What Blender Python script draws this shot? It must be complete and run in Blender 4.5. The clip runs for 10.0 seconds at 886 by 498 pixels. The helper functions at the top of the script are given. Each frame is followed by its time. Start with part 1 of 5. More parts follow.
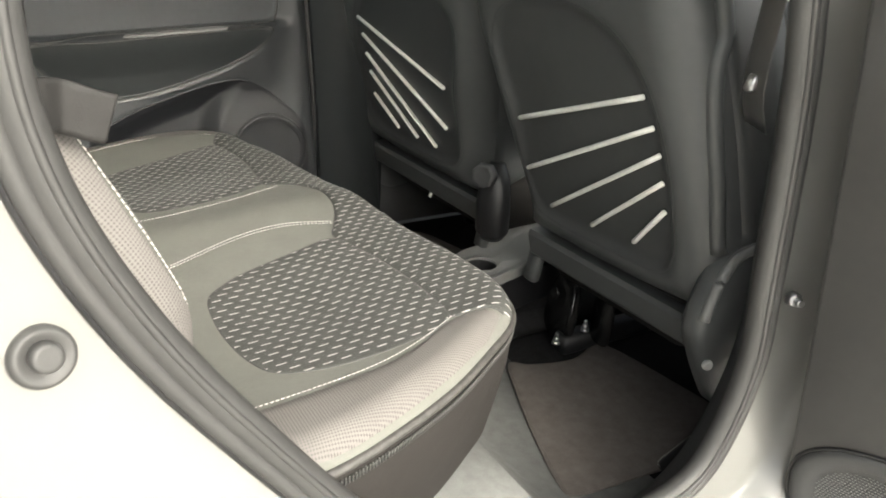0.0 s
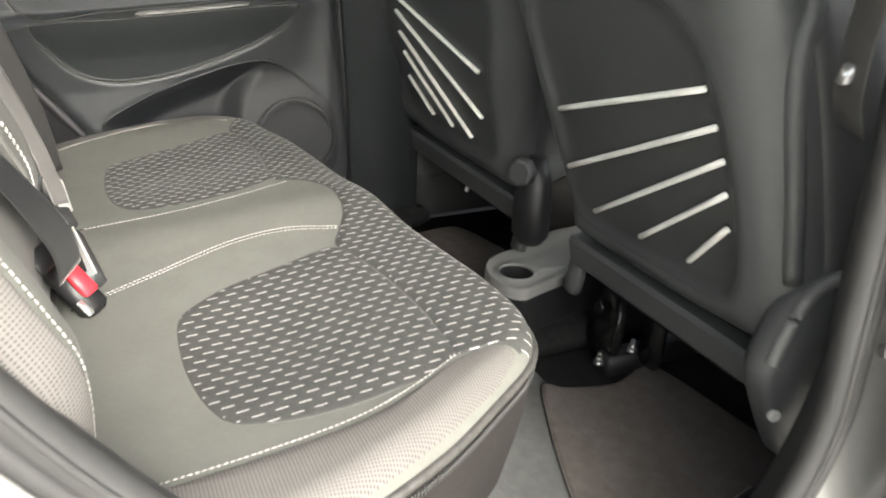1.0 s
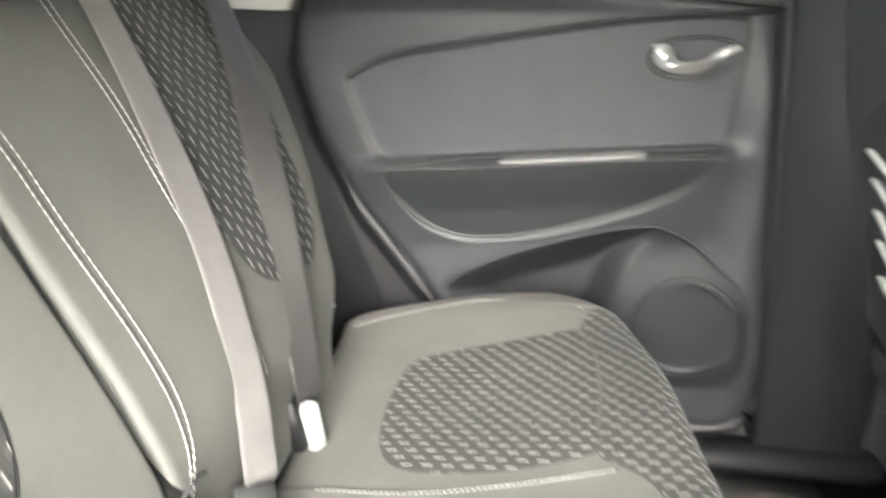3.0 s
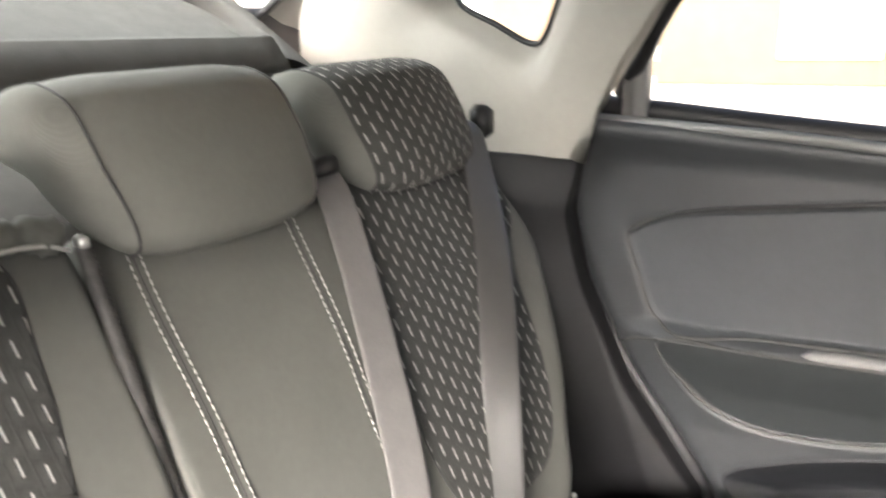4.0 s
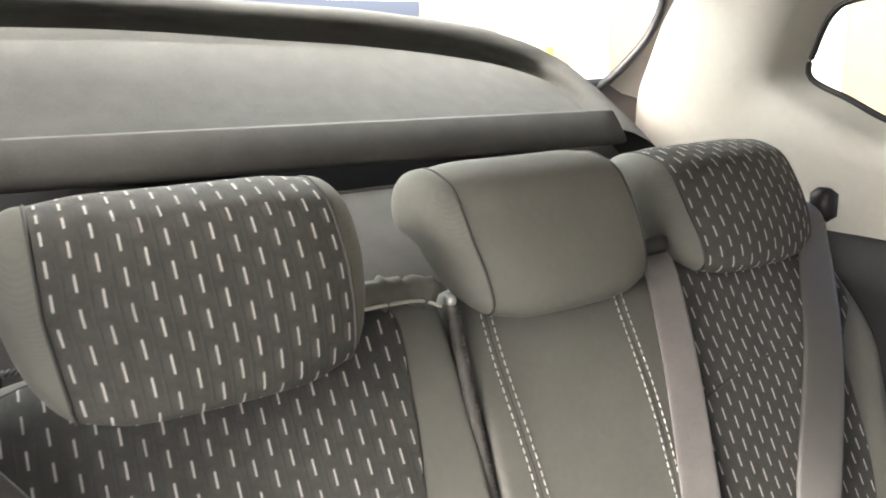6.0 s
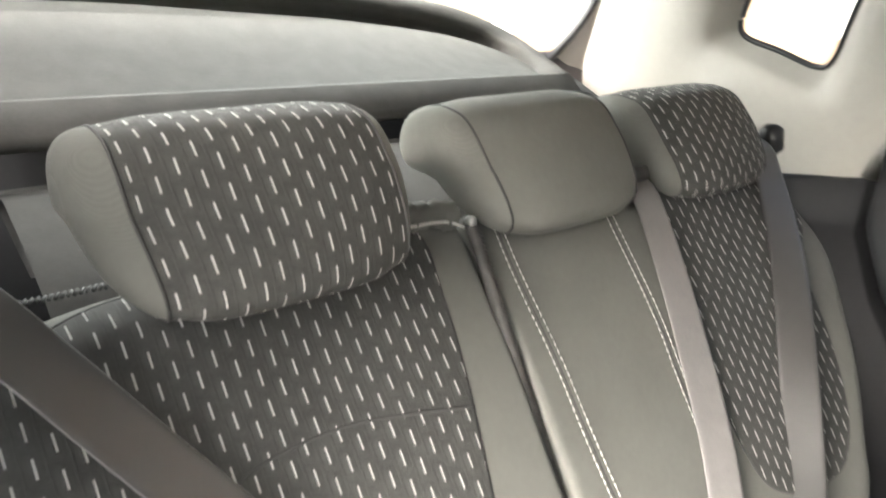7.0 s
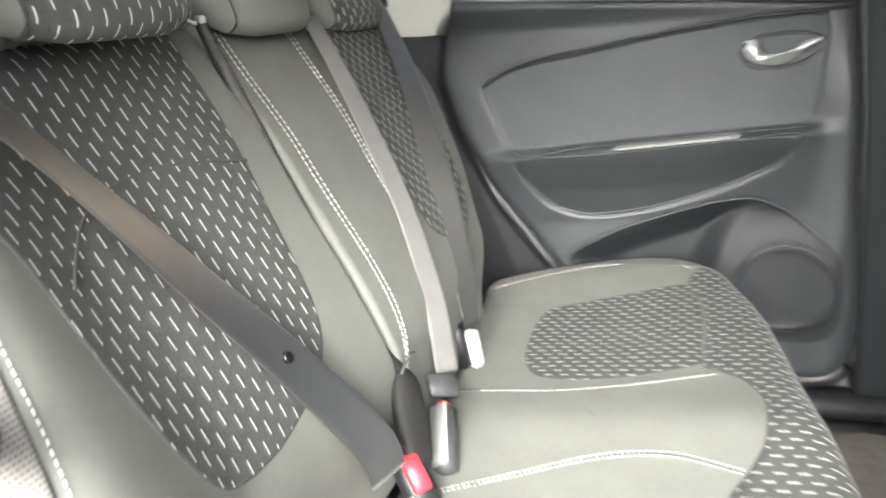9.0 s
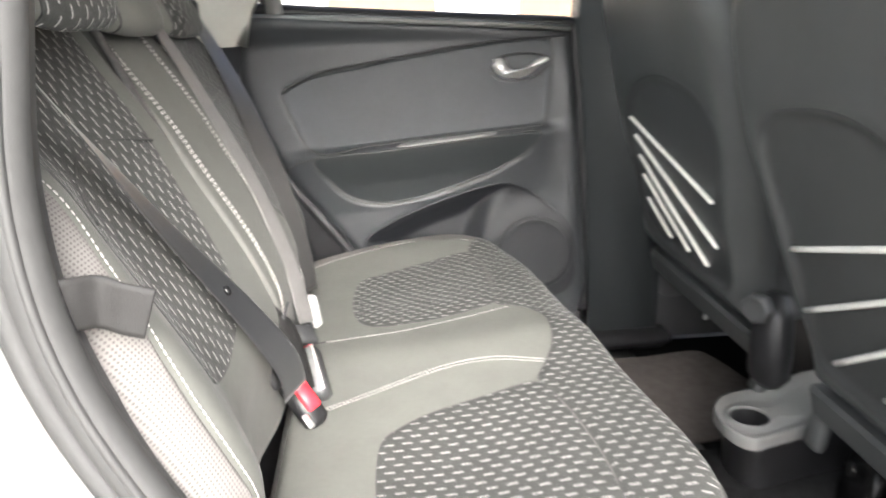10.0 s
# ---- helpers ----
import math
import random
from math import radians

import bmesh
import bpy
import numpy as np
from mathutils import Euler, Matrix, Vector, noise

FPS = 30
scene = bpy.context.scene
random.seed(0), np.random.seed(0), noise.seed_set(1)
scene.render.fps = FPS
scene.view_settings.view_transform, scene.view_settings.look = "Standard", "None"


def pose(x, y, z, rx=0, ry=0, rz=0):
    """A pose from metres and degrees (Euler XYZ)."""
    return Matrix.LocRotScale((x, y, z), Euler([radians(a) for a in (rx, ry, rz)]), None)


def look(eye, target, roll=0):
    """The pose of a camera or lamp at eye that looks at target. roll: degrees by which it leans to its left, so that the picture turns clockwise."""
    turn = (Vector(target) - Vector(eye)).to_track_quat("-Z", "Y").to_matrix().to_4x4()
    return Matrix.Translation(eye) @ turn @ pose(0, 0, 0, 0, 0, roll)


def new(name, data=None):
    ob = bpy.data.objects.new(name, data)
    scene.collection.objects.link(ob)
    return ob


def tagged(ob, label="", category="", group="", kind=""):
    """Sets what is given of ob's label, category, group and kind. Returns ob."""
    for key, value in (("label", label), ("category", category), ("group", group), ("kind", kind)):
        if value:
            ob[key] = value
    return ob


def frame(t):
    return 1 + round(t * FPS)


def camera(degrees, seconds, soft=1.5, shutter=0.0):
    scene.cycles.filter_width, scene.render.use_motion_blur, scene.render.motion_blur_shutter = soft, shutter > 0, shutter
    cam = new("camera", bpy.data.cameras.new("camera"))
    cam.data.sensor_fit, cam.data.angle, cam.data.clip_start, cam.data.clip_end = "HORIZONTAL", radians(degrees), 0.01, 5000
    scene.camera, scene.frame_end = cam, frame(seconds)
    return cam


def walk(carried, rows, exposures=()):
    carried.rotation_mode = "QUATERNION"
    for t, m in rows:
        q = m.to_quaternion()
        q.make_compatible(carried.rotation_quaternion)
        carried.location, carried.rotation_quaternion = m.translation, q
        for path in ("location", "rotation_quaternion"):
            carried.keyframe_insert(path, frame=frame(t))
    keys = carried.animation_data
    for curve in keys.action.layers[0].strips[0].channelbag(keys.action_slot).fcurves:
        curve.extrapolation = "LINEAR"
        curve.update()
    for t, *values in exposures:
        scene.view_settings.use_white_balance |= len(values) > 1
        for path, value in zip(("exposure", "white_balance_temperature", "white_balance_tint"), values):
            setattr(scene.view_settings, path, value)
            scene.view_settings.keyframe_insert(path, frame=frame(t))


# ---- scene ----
cam = camera(62.6, 10.0, 1.8, 0.5)
PATH = [
    (0, (-0.115, -1.265, 1.106), (0.789, 0.171, 0.394), 3.7),
    (0.5, (-0.053, -1.202, 1.098), (0.810, 0.240, 0.346), 3.7),
    (1, (0.037, -1.139, 1.089), (0.794, 0.351, 0.319), 3.1),
    (1.5, (0.098, -1.029, 1.085), (0.727, 0.519, 0.312), 2.2),
    (2, (0.155, -0.867, 1.098), (0.670, 0.733, 0.347), 2.4),
    (2.5, (0.187, -0.735, 1.126), (0.417, 0.945, 0.410), 1.3),
    (3, (0.260, -0.603, 1.156), (-0.013, 1.102, 0.518), -0.2),
    (3.2, (0.285, -0.545, 1.200), (-0.201, 1.113, 0.568), -1.2),
    (4.3, (0.292, -0.399, 1.351), (-0.887, 0.921, 0.847), -2.4),
    (4.5, (0.299, -0.406, 1.365), (-0.992, 0.815, 0.887), -3.2),
    (5, (0.294, -0.422, 1.384), (-1.152, 0.616, 0.921), -3.4),
    (5.5, (0.310, -0.437, 1.388), (-1.216, 0.489, 0.941), -2.7),
    (5.7, (0.316, -0.446, 1.387), (-1.233, 0.448, 0.953), -2.3),
    (6.8, (0.318, -0.554, 1.323), (-1.173, 0.454, 0.940), -3.8),
    (7, (0.311, -0.586, 1.305), (-1.127, 0.490, 0.909), -4.9),
    (7.5, (0.288, -0.661, 1.264), (-0.978, 0.592, 0.804), -6.6),
    (8, (0.275, -0.716, 1.237), (-0.795, 0.690, 0.723), -7.2),
    (8.5, (0.291, -0.770, 1.192), (-0.552, 0.768, 0.636), -7.1),
    (9, (0.276, -0.895, 1.166), (-0.269, 0.764, 0.586), -4.8),
    (9.5, (0.217, -1.044, 1.167), (-0.004, 0.691, 0.594), -3.1),
    (10, (0.133, -1.167, 1.165), (0.259, 0.581, 0.601), -2.0),
]
walk(cam, [(t, look(eye, target, roll)) for t, eye, target, roll in PATH],
     [(0.0, 2.05, 6350, 0), (1.0, 2.3, 6150, 1), (2.0, 2.8, 5950, 1), (3.0, 3.1, 6050, 2), (4.5, 3.0, 6300, 7), (5.5, 2.95, 6350, 6), (7.0, 3.1, 6200, 4), (8.5, 3.2, 5900, 0), (9.0, 3.15, 5850, 0), (10.0, 2.8, 5950, 4)])

# ---- light ----
SUN_UP, SUN_ROUND = 28.0, 172.0
sky = bpy.data.worlds.new("sky")
scene.world = sky
sky.use_nodes = True
nt = sky.node_tree
bg = nt.nodes["Background"]
st = nt.nodes.new("ShaderNodeTexSky")
st.sky_type, st.sun_disc = "NISHITA", False
st.sun_elevation, st.sun_rotation = radians(SUN_UP), radians(SUN_ROUND)
st.air_density, st.dust_density, st.ozone_density = 0.15, 9.0, 0.3
nt.links.new(st.outputs[0], bg.inputs[0])
bg.inputs[1].default_value = 0.15
sun_data = bpy.data.lights.new("sun", "SUN")
sun_data.energy, sun_data.angle, sun_data.color = 0.44, radians(115), (1.0, 0.98, 0.95)
sun = new("sun", sun_data)
SUN_FROM = Vector((math.sin(radians(SUN_ROUND)), math.cos(radians(SUN_ROUND)), math.tan(radians(SUN_UP))))
sun.matrix_world = look(SUN_FROM * 10, (0, 0, 0))


def window_light(name, at, to, wide, high, watts):
    """The sky's light that falls in through a window."""
    data = bpy.data.lights.new(name, "AREA")
    data.shape, data.size, data.size_y, data.energy = "RECTANGLE", wide, high, watts
    data.color = (1.0, 0.975, 0.93)
    ob = new(name, data)
    ob.matrix_world = look(at, to)
    return ob


window_light("rear_window_light", (-0.86, -0.06, 1.60), (-0.2, -0.06, 1.2), 0.85, 0.20, 1.4)

# ---- materials ----


class Mat:
    """A procedural material: a principled shader with noise in colour and bump."""

    def __init__(self, name, colour, rough=0.6, metal=0.0, vary=0.12, scale=60.0, bump=0.1, bump_scale=900.0, coat=0.0, spec=0.5, sheen=0.0, coat_rough=0.03):
        self.mat = bpy.data.materials.new(name)
        self.mat.use_nodes = True
        self.t = self.mat.node_tree
        self.n = self.t.nodes
        self.bsdf = self.n["Principled BSDF"]
        self.bsdf.inputs["Roughness"].default_value = rough
        self.bsdf.inputs["Metallic"].default_value = metal
        self.bsdf.inputs["Coat Weight"].default_value = coat
        self.bsdf.inputs["Coat Roughness"].default_value = coat_rough
        self.bsdf.inputs["Specular IOR Level"].default_value = spec
        self.bsdf.inputs["Sheen Weight"].default_value = sheen
        self.bsdf.inputs["Sheen Roughness"].default_value = 0.12
        tc = self.n.new("ShaderNodeTexCoord")
        self.obj = tc.outputs["Object"]
        self.uv = tc.outputs["UV"]
        big = self.noise(scale * 0.12, 3)
        fine = self.noise(scale, 4)
        mixed = self.math("ADD", self.math("MULTIPLY", big, 0.6), self.math("MULTIPLY", fine, 0.4))
        ramp = self.n.new("ShaderNodeValToRGB")
        lo = [c * (1 - vary) for c in colour]
        hi = [min(1, c * (1 + vary)) for c in colour]
        ramp.color_ramp.elements[0].position, ramp.color_ramp.elements[1].position = 0.3, 0.7
        ramp.color_ramp.elements[0].color, ramp.color_ramp.elements[1].color = (*lo, 1), (*hi, 1)
        self.link(mixed, ramp.inputs[0])
        self.colour = ramp.outputs[0]
        self.link(self.colour, self.bsdf.inputs["Base Color"])
        self.height = None
        if bump:
            self.relief(self.noise(bump_scale, 2), bump, 0.0006)

    def link(self, a, b):
        self.t.links.new(a, b)

    def noise(self, scale, detail=2.0):
        nz = self.n.new("ShaderNodeTexNoise")
        nz.inputs["Scale"].default_value, nz.inputs["Detail"].default_value = scale, detail
        self.link(self.obj, nz.inputs["Vector"])
        return nz.outputs["Fac"]

    def math(self, op, a, b=0.0, clamp=False):
        m = self.n.new("ShaderNodeMath")
        m.operation, m.use_clamp = op, clamp
        for k, v in enumerate((a, b)):
            if isinstance(v, (int, float)):
                m.inputs[k].default_value = v
            else:
                self.link(v, m.inputs[k])
        return m.outputs[0]

    def mix(self, fac, a, b):
        m = self.n.new("ShaderNodeMix")
        m.data_type = "RGBA"
        for sock, v in ((m.inputs[0], fac), (m.inputs[6], a), (m.inputs[7], b)):
            if isinstance(v, tuple):
                sock.default_value = (*v, 1)
            elif isinstance(v, (int, float)):
                sock.default_value = v
            else:
                self.link(v, sock)
        return m.outputs[2]

    def relief(self, height, strength, distance):
        b = self.n.new("ShaderNodeBump")
        b.inputs["Strength"].default_value, b.inputs["Distance"].default_value = strength, distance
        self.link(height, b.inputs["Height"])
        if self.height is not None:
            self.link(self.height, b.inputs["Normal"])
        self.height = b.outputs[0]
        self.link(self.height, self.bsdf.inputs["Normal"])

    def split_uv(self):
        sp = self.n.new("ShaderNodeSeparateXYZ")
        self.link(self.uv, sp.inputs[0])
        return sp.outputs[0], sp.outputs[1]


DASH_ALONG, DASH_ACROSS = 0.0250, 0.0150


def pattern_fabric(name):
    """Dark woven cloth with rows of short pale dashes, staggered column by column. UV in metres, v along the dashes."""
    m = Mat(name, (0.062, 0.063, 0.059), 0.85, vary=0.2, scale=300, bump=0.0, sheen=0.15, spec=0.25)
    u, v = m.split_uv()
    col = m.math("DIVIDE", u, DASH_ACROSS)
    idx = m.math("FLOOR", col)
    odd = m.math("ABSOLUTE", m.math("MODULO", idx, 2.0))
    along = m.math("ADD", m.math("DIVIDE", v, DASH_ALONG), m.math("MULTIPLY", odd, 0.5))
    fu = m.math("ABSOLUTE", m.math("SUBTRACT", m.math("FRACT", col), 0.5))
    fv = m.math("ABSOLUTE", m.math("SUBTRACT", m.math("FRACT", along), 0.5))
    # a dash: half as long as its row step, rounded ends
    wide = m.math("SUBTRACT", 1.0, m.math("MULTIPLY", m.math("SUBTRACT", fu, 0.040), 22.0), True)
    long = m.math("SUBTRACT", 1.0, m.math("MULTIPLY", m.math("SUBTRACT", fv, 0.235), 16.0), True)
    dash = m.math("MULTIPLY", wide, long)
    # the darker pocket round each dash and the ribs of the weave
    halo = m.math("MULTIPLY", m.math("SUBTRACT", 1.0, m.math("MULTIPLY", fu, 2.6), True), m.math("SUBTRACT", 1.0, m.math("MULTIPLY", fv, 2.2), True))
    rib = m.math("SINE", m.math("MULTIPLY", u, 3900.0))
    rib2 = m.math("SINE", m.math("MULTIPLY", v, 3300.0))
    weave = m.math("MULTIPLY", m.math("ADD", m.math("MULTIPLY", rib, rib2), 1.0), 0.5)
    base = m.mix(m.math("MULTIPLY", halo, 0.55), m.colour, (0.115, 0.115, 0.107))
    base = m.mix(m.math("MULTIPLY", weave, 0.35), base, (0.03, 0.03, 0.029))
    m.link(m.mix(m.math("MULTIPLY", dash, 0.9), base, (0.50, 0.49, 0.47)), m.bsdf.inputs["Base Color"])
    m.relief(weave, 0.35, 0.0006)
    # each cell rises towards a scalloped ledge where the next begins
    ledge = m.math("FRACT", m.math("SUBTRACT", along, m.math("MULTIPLY", m.math("MULTIPLY", fu, fu), 0.9)))
    m.relief(ledge, 0.7, 0.0022)
    m.relief(m.math("ADD", m.math("MULTIPLY", halo, -0.6), dash), 0.8, 0.003)
    return m.mat


def plain_fabric(name, colour, rough=0.85, pitch=3600.0, vary=0.1, sheen=0.12):
    """Fine plain cloth with a weave of threads."""
    m = Mat(name, colour, rough, vary=vary, scale=140, bump=0.0, sheen=sheen, spec=0.25)
    u, v = m.split_uv()
    weave = m.math("MULTIPLY", m.math("ADD", m.math("MULTIPLY", m.math("SINE", m.math("MULTIPLY", u, pitch)), m.math("SINE", m.math("MULTIPLY", v, pitch))), 1.0), 0.5)
    dark = tuple(c * 0.7 for c in colour)
    m.link(m.mix(m.math("MULTIPLY", weave, 0.5), m.colour, dark), m.bsdf.inputs["Base Color"])
    m.relief(m.noise(11.0, 3), 0.22, 0.012)
    m.relief(weave, 0.3, 0.0005)
    return m.mat


def mesh_fabric(name, colour):
    """Pale open knit with a visible grid of holes."""
    m = Mat(name, colour, 0.8, vary=0.08, scale=120, bump=0.0, sheen=0.08, spec=0.25)
    u, v = m.split_uv()
    a = m.math("SINE", m.math("MULTIPLY", u, 2 * math.pi / 0.0030))
    b = m.math("SINE", m.math("MULTIPLY", v, 2 * math.pi / 0.0035))
    hole = m.math("MULTIPLY", m.math("SUBTRACT", m.math("ADD", a, b), 0.2), 0.9, True)
    m.link(m.mix(m.math("MULTIPLY", hole, 0.75), m.colour, (0.05, 0.047, 0.043)), m.bsdf.inputs["Base Color"])
    m.relief(hole, -0.6, 0.0008)
    return m.mat


M_PATTERN = pattern_fabric("dash_pattern_fabric")
M_PLAIN = plain_fabric("plain_grey_fabric", (0.138, 0.139, 0.126))
M_MESH = mesh_fabric("pale_mesh_fabric", (0.135, 0.127, 0.121))
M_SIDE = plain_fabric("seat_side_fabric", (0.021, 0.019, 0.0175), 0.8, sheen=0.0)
M_THREAD = Mat("pale_thread", (0.46, 0.45, 0.425), 0.7, vary=0.1, scale=800, bump=0).mat
M_SEAM = Mat("dark_seam", (0.045, 0.045, 0.043), 0.8, bump=0).mat
M_ZIP = Mat("zip_tape", (0.05, 0.048, 0.045), 0.6, vary=0.5, scale=700, bump=0.6, bump_scale=1200).mat
M_PLASTIC = Mat("grained_dark_plastic", (0.042, 0.043, 0.044), 0.5, vary=0.12, scale=90, bump=0.35, bump_scale=1400).mat
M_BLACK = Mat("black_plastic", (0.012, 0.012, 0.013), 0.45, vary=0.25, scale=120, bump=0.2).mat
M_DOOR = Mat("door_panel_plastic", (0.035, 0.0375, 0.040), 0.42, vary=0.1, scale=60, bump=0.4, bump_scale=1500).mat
# paler copy of the door plastic: missing light on the open door, as colour
M_DOOR2 = Mat("lit_near_door_plastic", (0.075, 0.073, 0.072), 0.5, vary=0.1, scale=60, bump=0.4, bump_scale=1500).mat
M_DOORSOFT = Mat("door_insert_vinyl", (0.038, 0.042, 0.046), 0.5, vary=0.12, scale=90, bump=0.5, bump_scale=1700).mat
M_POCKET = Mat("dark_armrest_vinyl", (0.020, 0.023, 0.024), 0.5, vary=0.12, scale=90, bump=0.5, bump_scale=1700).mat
# dark plastic, with the shade low on the far door put into its colour
M_LOWER = Mat("shaded_lower_door_plastic", (0.010, 0.011, 0.013), 0.5, vary=0.15, scale=90, bump=0.4, bump_scale=1500).mat
M_SHELL = Mat("seat_back_vinyl", (0.068, 0.071, 0.071), 0.38, vary=0.1, scale=50, bump=0.35, bump_scale=1600).mat
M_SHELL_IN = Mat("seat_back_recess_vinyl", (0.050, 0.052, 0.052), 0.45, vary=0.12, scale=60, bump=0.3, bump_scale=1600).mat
M_CORD = Mat("white_elastic_cord", (0.78, 0.77, 0.73), 0.7, vary=0.12, scale=900, bump=0.6, bump_scale=1600).mat
M_CARPET = Mat("dark_carpet", (0.012, 0.012, 0.0125), 0.95, spec=0.08, vary=0.35, scale=500, bump=0.9, bump_scale=1300).mat
M_CARPETG = Mat("grey_carpet", (0.11, 0.112, 0.108), 0.95, vary=0.2, scale=400, bump=0.8, bump_scale=1300).mat
M_MAT = Mat("mat_carpet", (0.115, 0.103, 0.095), 0.95, spec=0.15, vary=0.2, scale=400, bump=0.9, bump_scale=1500).mat
M_PAINT = Mat("pearl_paint", (0.180, 0.180, 0.169), 0.25, vary=0.02, scale=40, bump=0, coat=0.8).mat
M_RUBBER = Mat("grey_rubber_seal", (0.038, 0.038, 0.037), 0.55, vary=0.15, scale=90, bump=0.25).mat
M_BELTFAR = Mat("dim_grey_webbing", (0.038, 0.037, 0.036), 0.36, vary=0.2, scale=40, bump=0.4, bump_scale=1000, spec=0.9, coat=0.4, coat_rough=0.35).mat
M_BELT = Mat("grey_webbing", (0.145, 0.14, 0.135), 0.5, vary=0.12, scale=300, bump=0.8, bump_scale=1000).mat
M_BELTNEAR = Mat("satin_black_webbing", (0.024, 0.0245, 0.026), 0.36, vary=0.15, scale=300, bump=0.3, bump_scale=1000, spec=1.0, coat=0.8, coat_rough=0.38, sheen=0.2).mat
M_BELTDARK = Mat("dark_webbing", (0.016, 0.0155, 0.015), 0.65, spec=0.3, vary=0.15, scale=300, bump=0.8, bump_scale=1000).mat
M_GLOSS = Mat("black_gloss_paint", (0.008, 0.008, 0.008), 0.22, vary=0.2, bump=0.05).mat
M_RED = Mat("red_button", (0.75, 0.03, 0.045), 0.4, vary=0.05, bump=0).mat
M_WHITE = Mat("white_plastic", (0.5, 0.5, 0.48), 0.4, vary=0.04, bump=0.1).mat
M_SATIN = Mat("satin_metal", (0.72, 0.72, 0.71), 0.3, metal=0.8, vary=0.04, bump=0).mat
M_STEEL = Mat("bolt_steel", (0.55, 0.55, 0.55), 0.3, metal=1.0, vary=0.2, scale=300, bump=0.2).mat
M_BEIGE = Mat("pale_pillar_trim", (0.33, 0.312, 0.28), 0.6, vary=0.05, scale=80, bump=0.5, bump_scale=1500).mat
M_LINER = Mat("pale_headliner", (0.52, 0.50, 0.46), 0.95, vary=0.06, scale=300, bump=0.6, bump_scale=1400).mat
M_SHELF = Mat("grey_shelf_carpet", (0.068, 0.067, 0.063), 0.95, vary=0.14, scale=260, bump=0.9, bump_scale=1200).mat
M_CONSOLE = Mat("grey_console_plastic", (0.16, 0.16, 0.157), 0.42, vary=0.06, scale=90, bump=0.3, bump_scale=1500).mat
M_GROUND = Mat("pale_concrete", (0.55, 0.54, 0.51), 0.9, vary=0.1, scale=6, bump=0.4, bump_scale=60).mat
M_WALL = Mat("ochre_facade", (0.17, 0.118, 0.075), 0.85, vary=0.12, scale=3, bump=0.3, bump_scale=40).mat
M_WALLP = Mat("pale_facade", (0.7, 0.68, 0.62), 0.85, vary=0.08, scale=3, bump=0.3, bump_scale=40).mat
M_YELLOW = Mat("yellow_paint", (0.7, 0.55, 0.08), 0.6, vary=0.1, bump=0).mat


def glass(name):
    m = bpy.data.materials.new(name)
    m.use_nodes = True
    b = m.node_tree.nodes["Principled BSDF"]
    b.inputs["Transmission Weight"].default_value, b.inputs["Roughness"].default_value, b.inputs["IOR"].default_value = 1.0, 0.0, 1.02
    b.inputs["Base Color"].default_value = (0.92, 0.96, 0.93, 1)
    return m


M_GLASS = glass("tinted_glass")

# ---- building blocks ----


def thing(name, origin, label, category, group="", kind=""):
    ob = new(name)
    ob.location = origin
    ob.empty_display_size = 0.05
    return tagged(ob, label, category, group, kind)


def base_of(ob):
    while ob.parent:
        ob = ob.parent
    return Vector(ob.location)


def part(name, geo, material, parent=None, label="", smooth=True, kind=""):
    """Links verts, faces and uv (world metres) as one mesh under its thing."""
    verts, faces = geo[0], geo[1]
    uv = geo[2] if len(geo) > 2 else None
    off = base_of(parent) if parent else Vector((0, 0, 0))
    me = bpy.data.meshes.new(name)
    me.from_pydata([tuple(Vector(v) - off) for v in verts], [], faces)
    lay = me.uv_layers.new(name="uv")
    if uv is None:
        uv = [(v[1], v[2] + v[0]) for v in verts]
    idx = np.empty(len(me.loops), dtype=np.int32)
    me.loops.foreach_get("vertex_index", idx)
    lay.data.foreach_set("uv", np.array(uv, dtype=np.float32)[idx].ravel())
    me.materials.append(material)
    if smooth:
        me.polygons.foreach_set("use_smooth", np.ones(len(me.polygons), dtype=bool))
    me.update()
    ob = new(name, me)
    if parent:
        ob.parent = parent
    return tagged(ob, label, kind=kind)


def solo(name, geo, material, label, category, origin=(0, 0, 0), group="", kind="", smooth=True):
    """A thing of a single mesh."""
    off = Vector(origin)
    ob = part(name, ([tuple(Vector(v) - off) for v in geo[0]], *geo[1:]), material, None, label, smooth)
    ob.location = origin
    return tagged(ob, label, category, group, kind)


def join(*geos):
    vs, fs, us, full = [], [], [], all(len(g) > 2 and g[2] is not None for g in geos)
    for g in geos:
        n = len(vs)
        vs += list(g[0])
        fs += [tuple(i + n for i in f) for f in g[1]]
        if full:
            us += list(g[2])
    return (vs, fs, us) if full else (vs, fs)


def spline(pts, n, closed=True):
    """Points along a Catmull-Rom curve, evenly spaced by length."""
    p = [np.array(q, dtype=float) for q in pts]
    m, out = len(p), []
    for i in range(m if closed else m - 1):
        a, b = p[i], p[(i + 1) % m]
        z = p[i - 1] if (closed or i > 0) else 2 * a - b
        c = p[(i + 2) % m] if (closed or i + 2 < m) else 2 * b - a
        for k in range(12):
            t = k / 12
            out.append(0.5 * (2 * a + (b - z) * t + (2 * z - 5 * a + 4 * b - c) * t * t + (3 * a - z - 3 * b + c) * t ** 3))
    if not closed:
        out.append(p[-1])
    out = np.array(out)
    ring = np.vstack([out, out[:1]]) if closed else out
    s = np.concatenate([[0], np.cumsum(np.linalg.norm(np.diff(ring, axis=0), axis=1))])
    at = np.linspace(0, s[-1], n + 1)[:-1] if closed else np.linspace(0, s[-1], n)
    return np.stack([np.interp(at, s, ring[:, k]) for k in range(ring.shape[1])], axis=1)


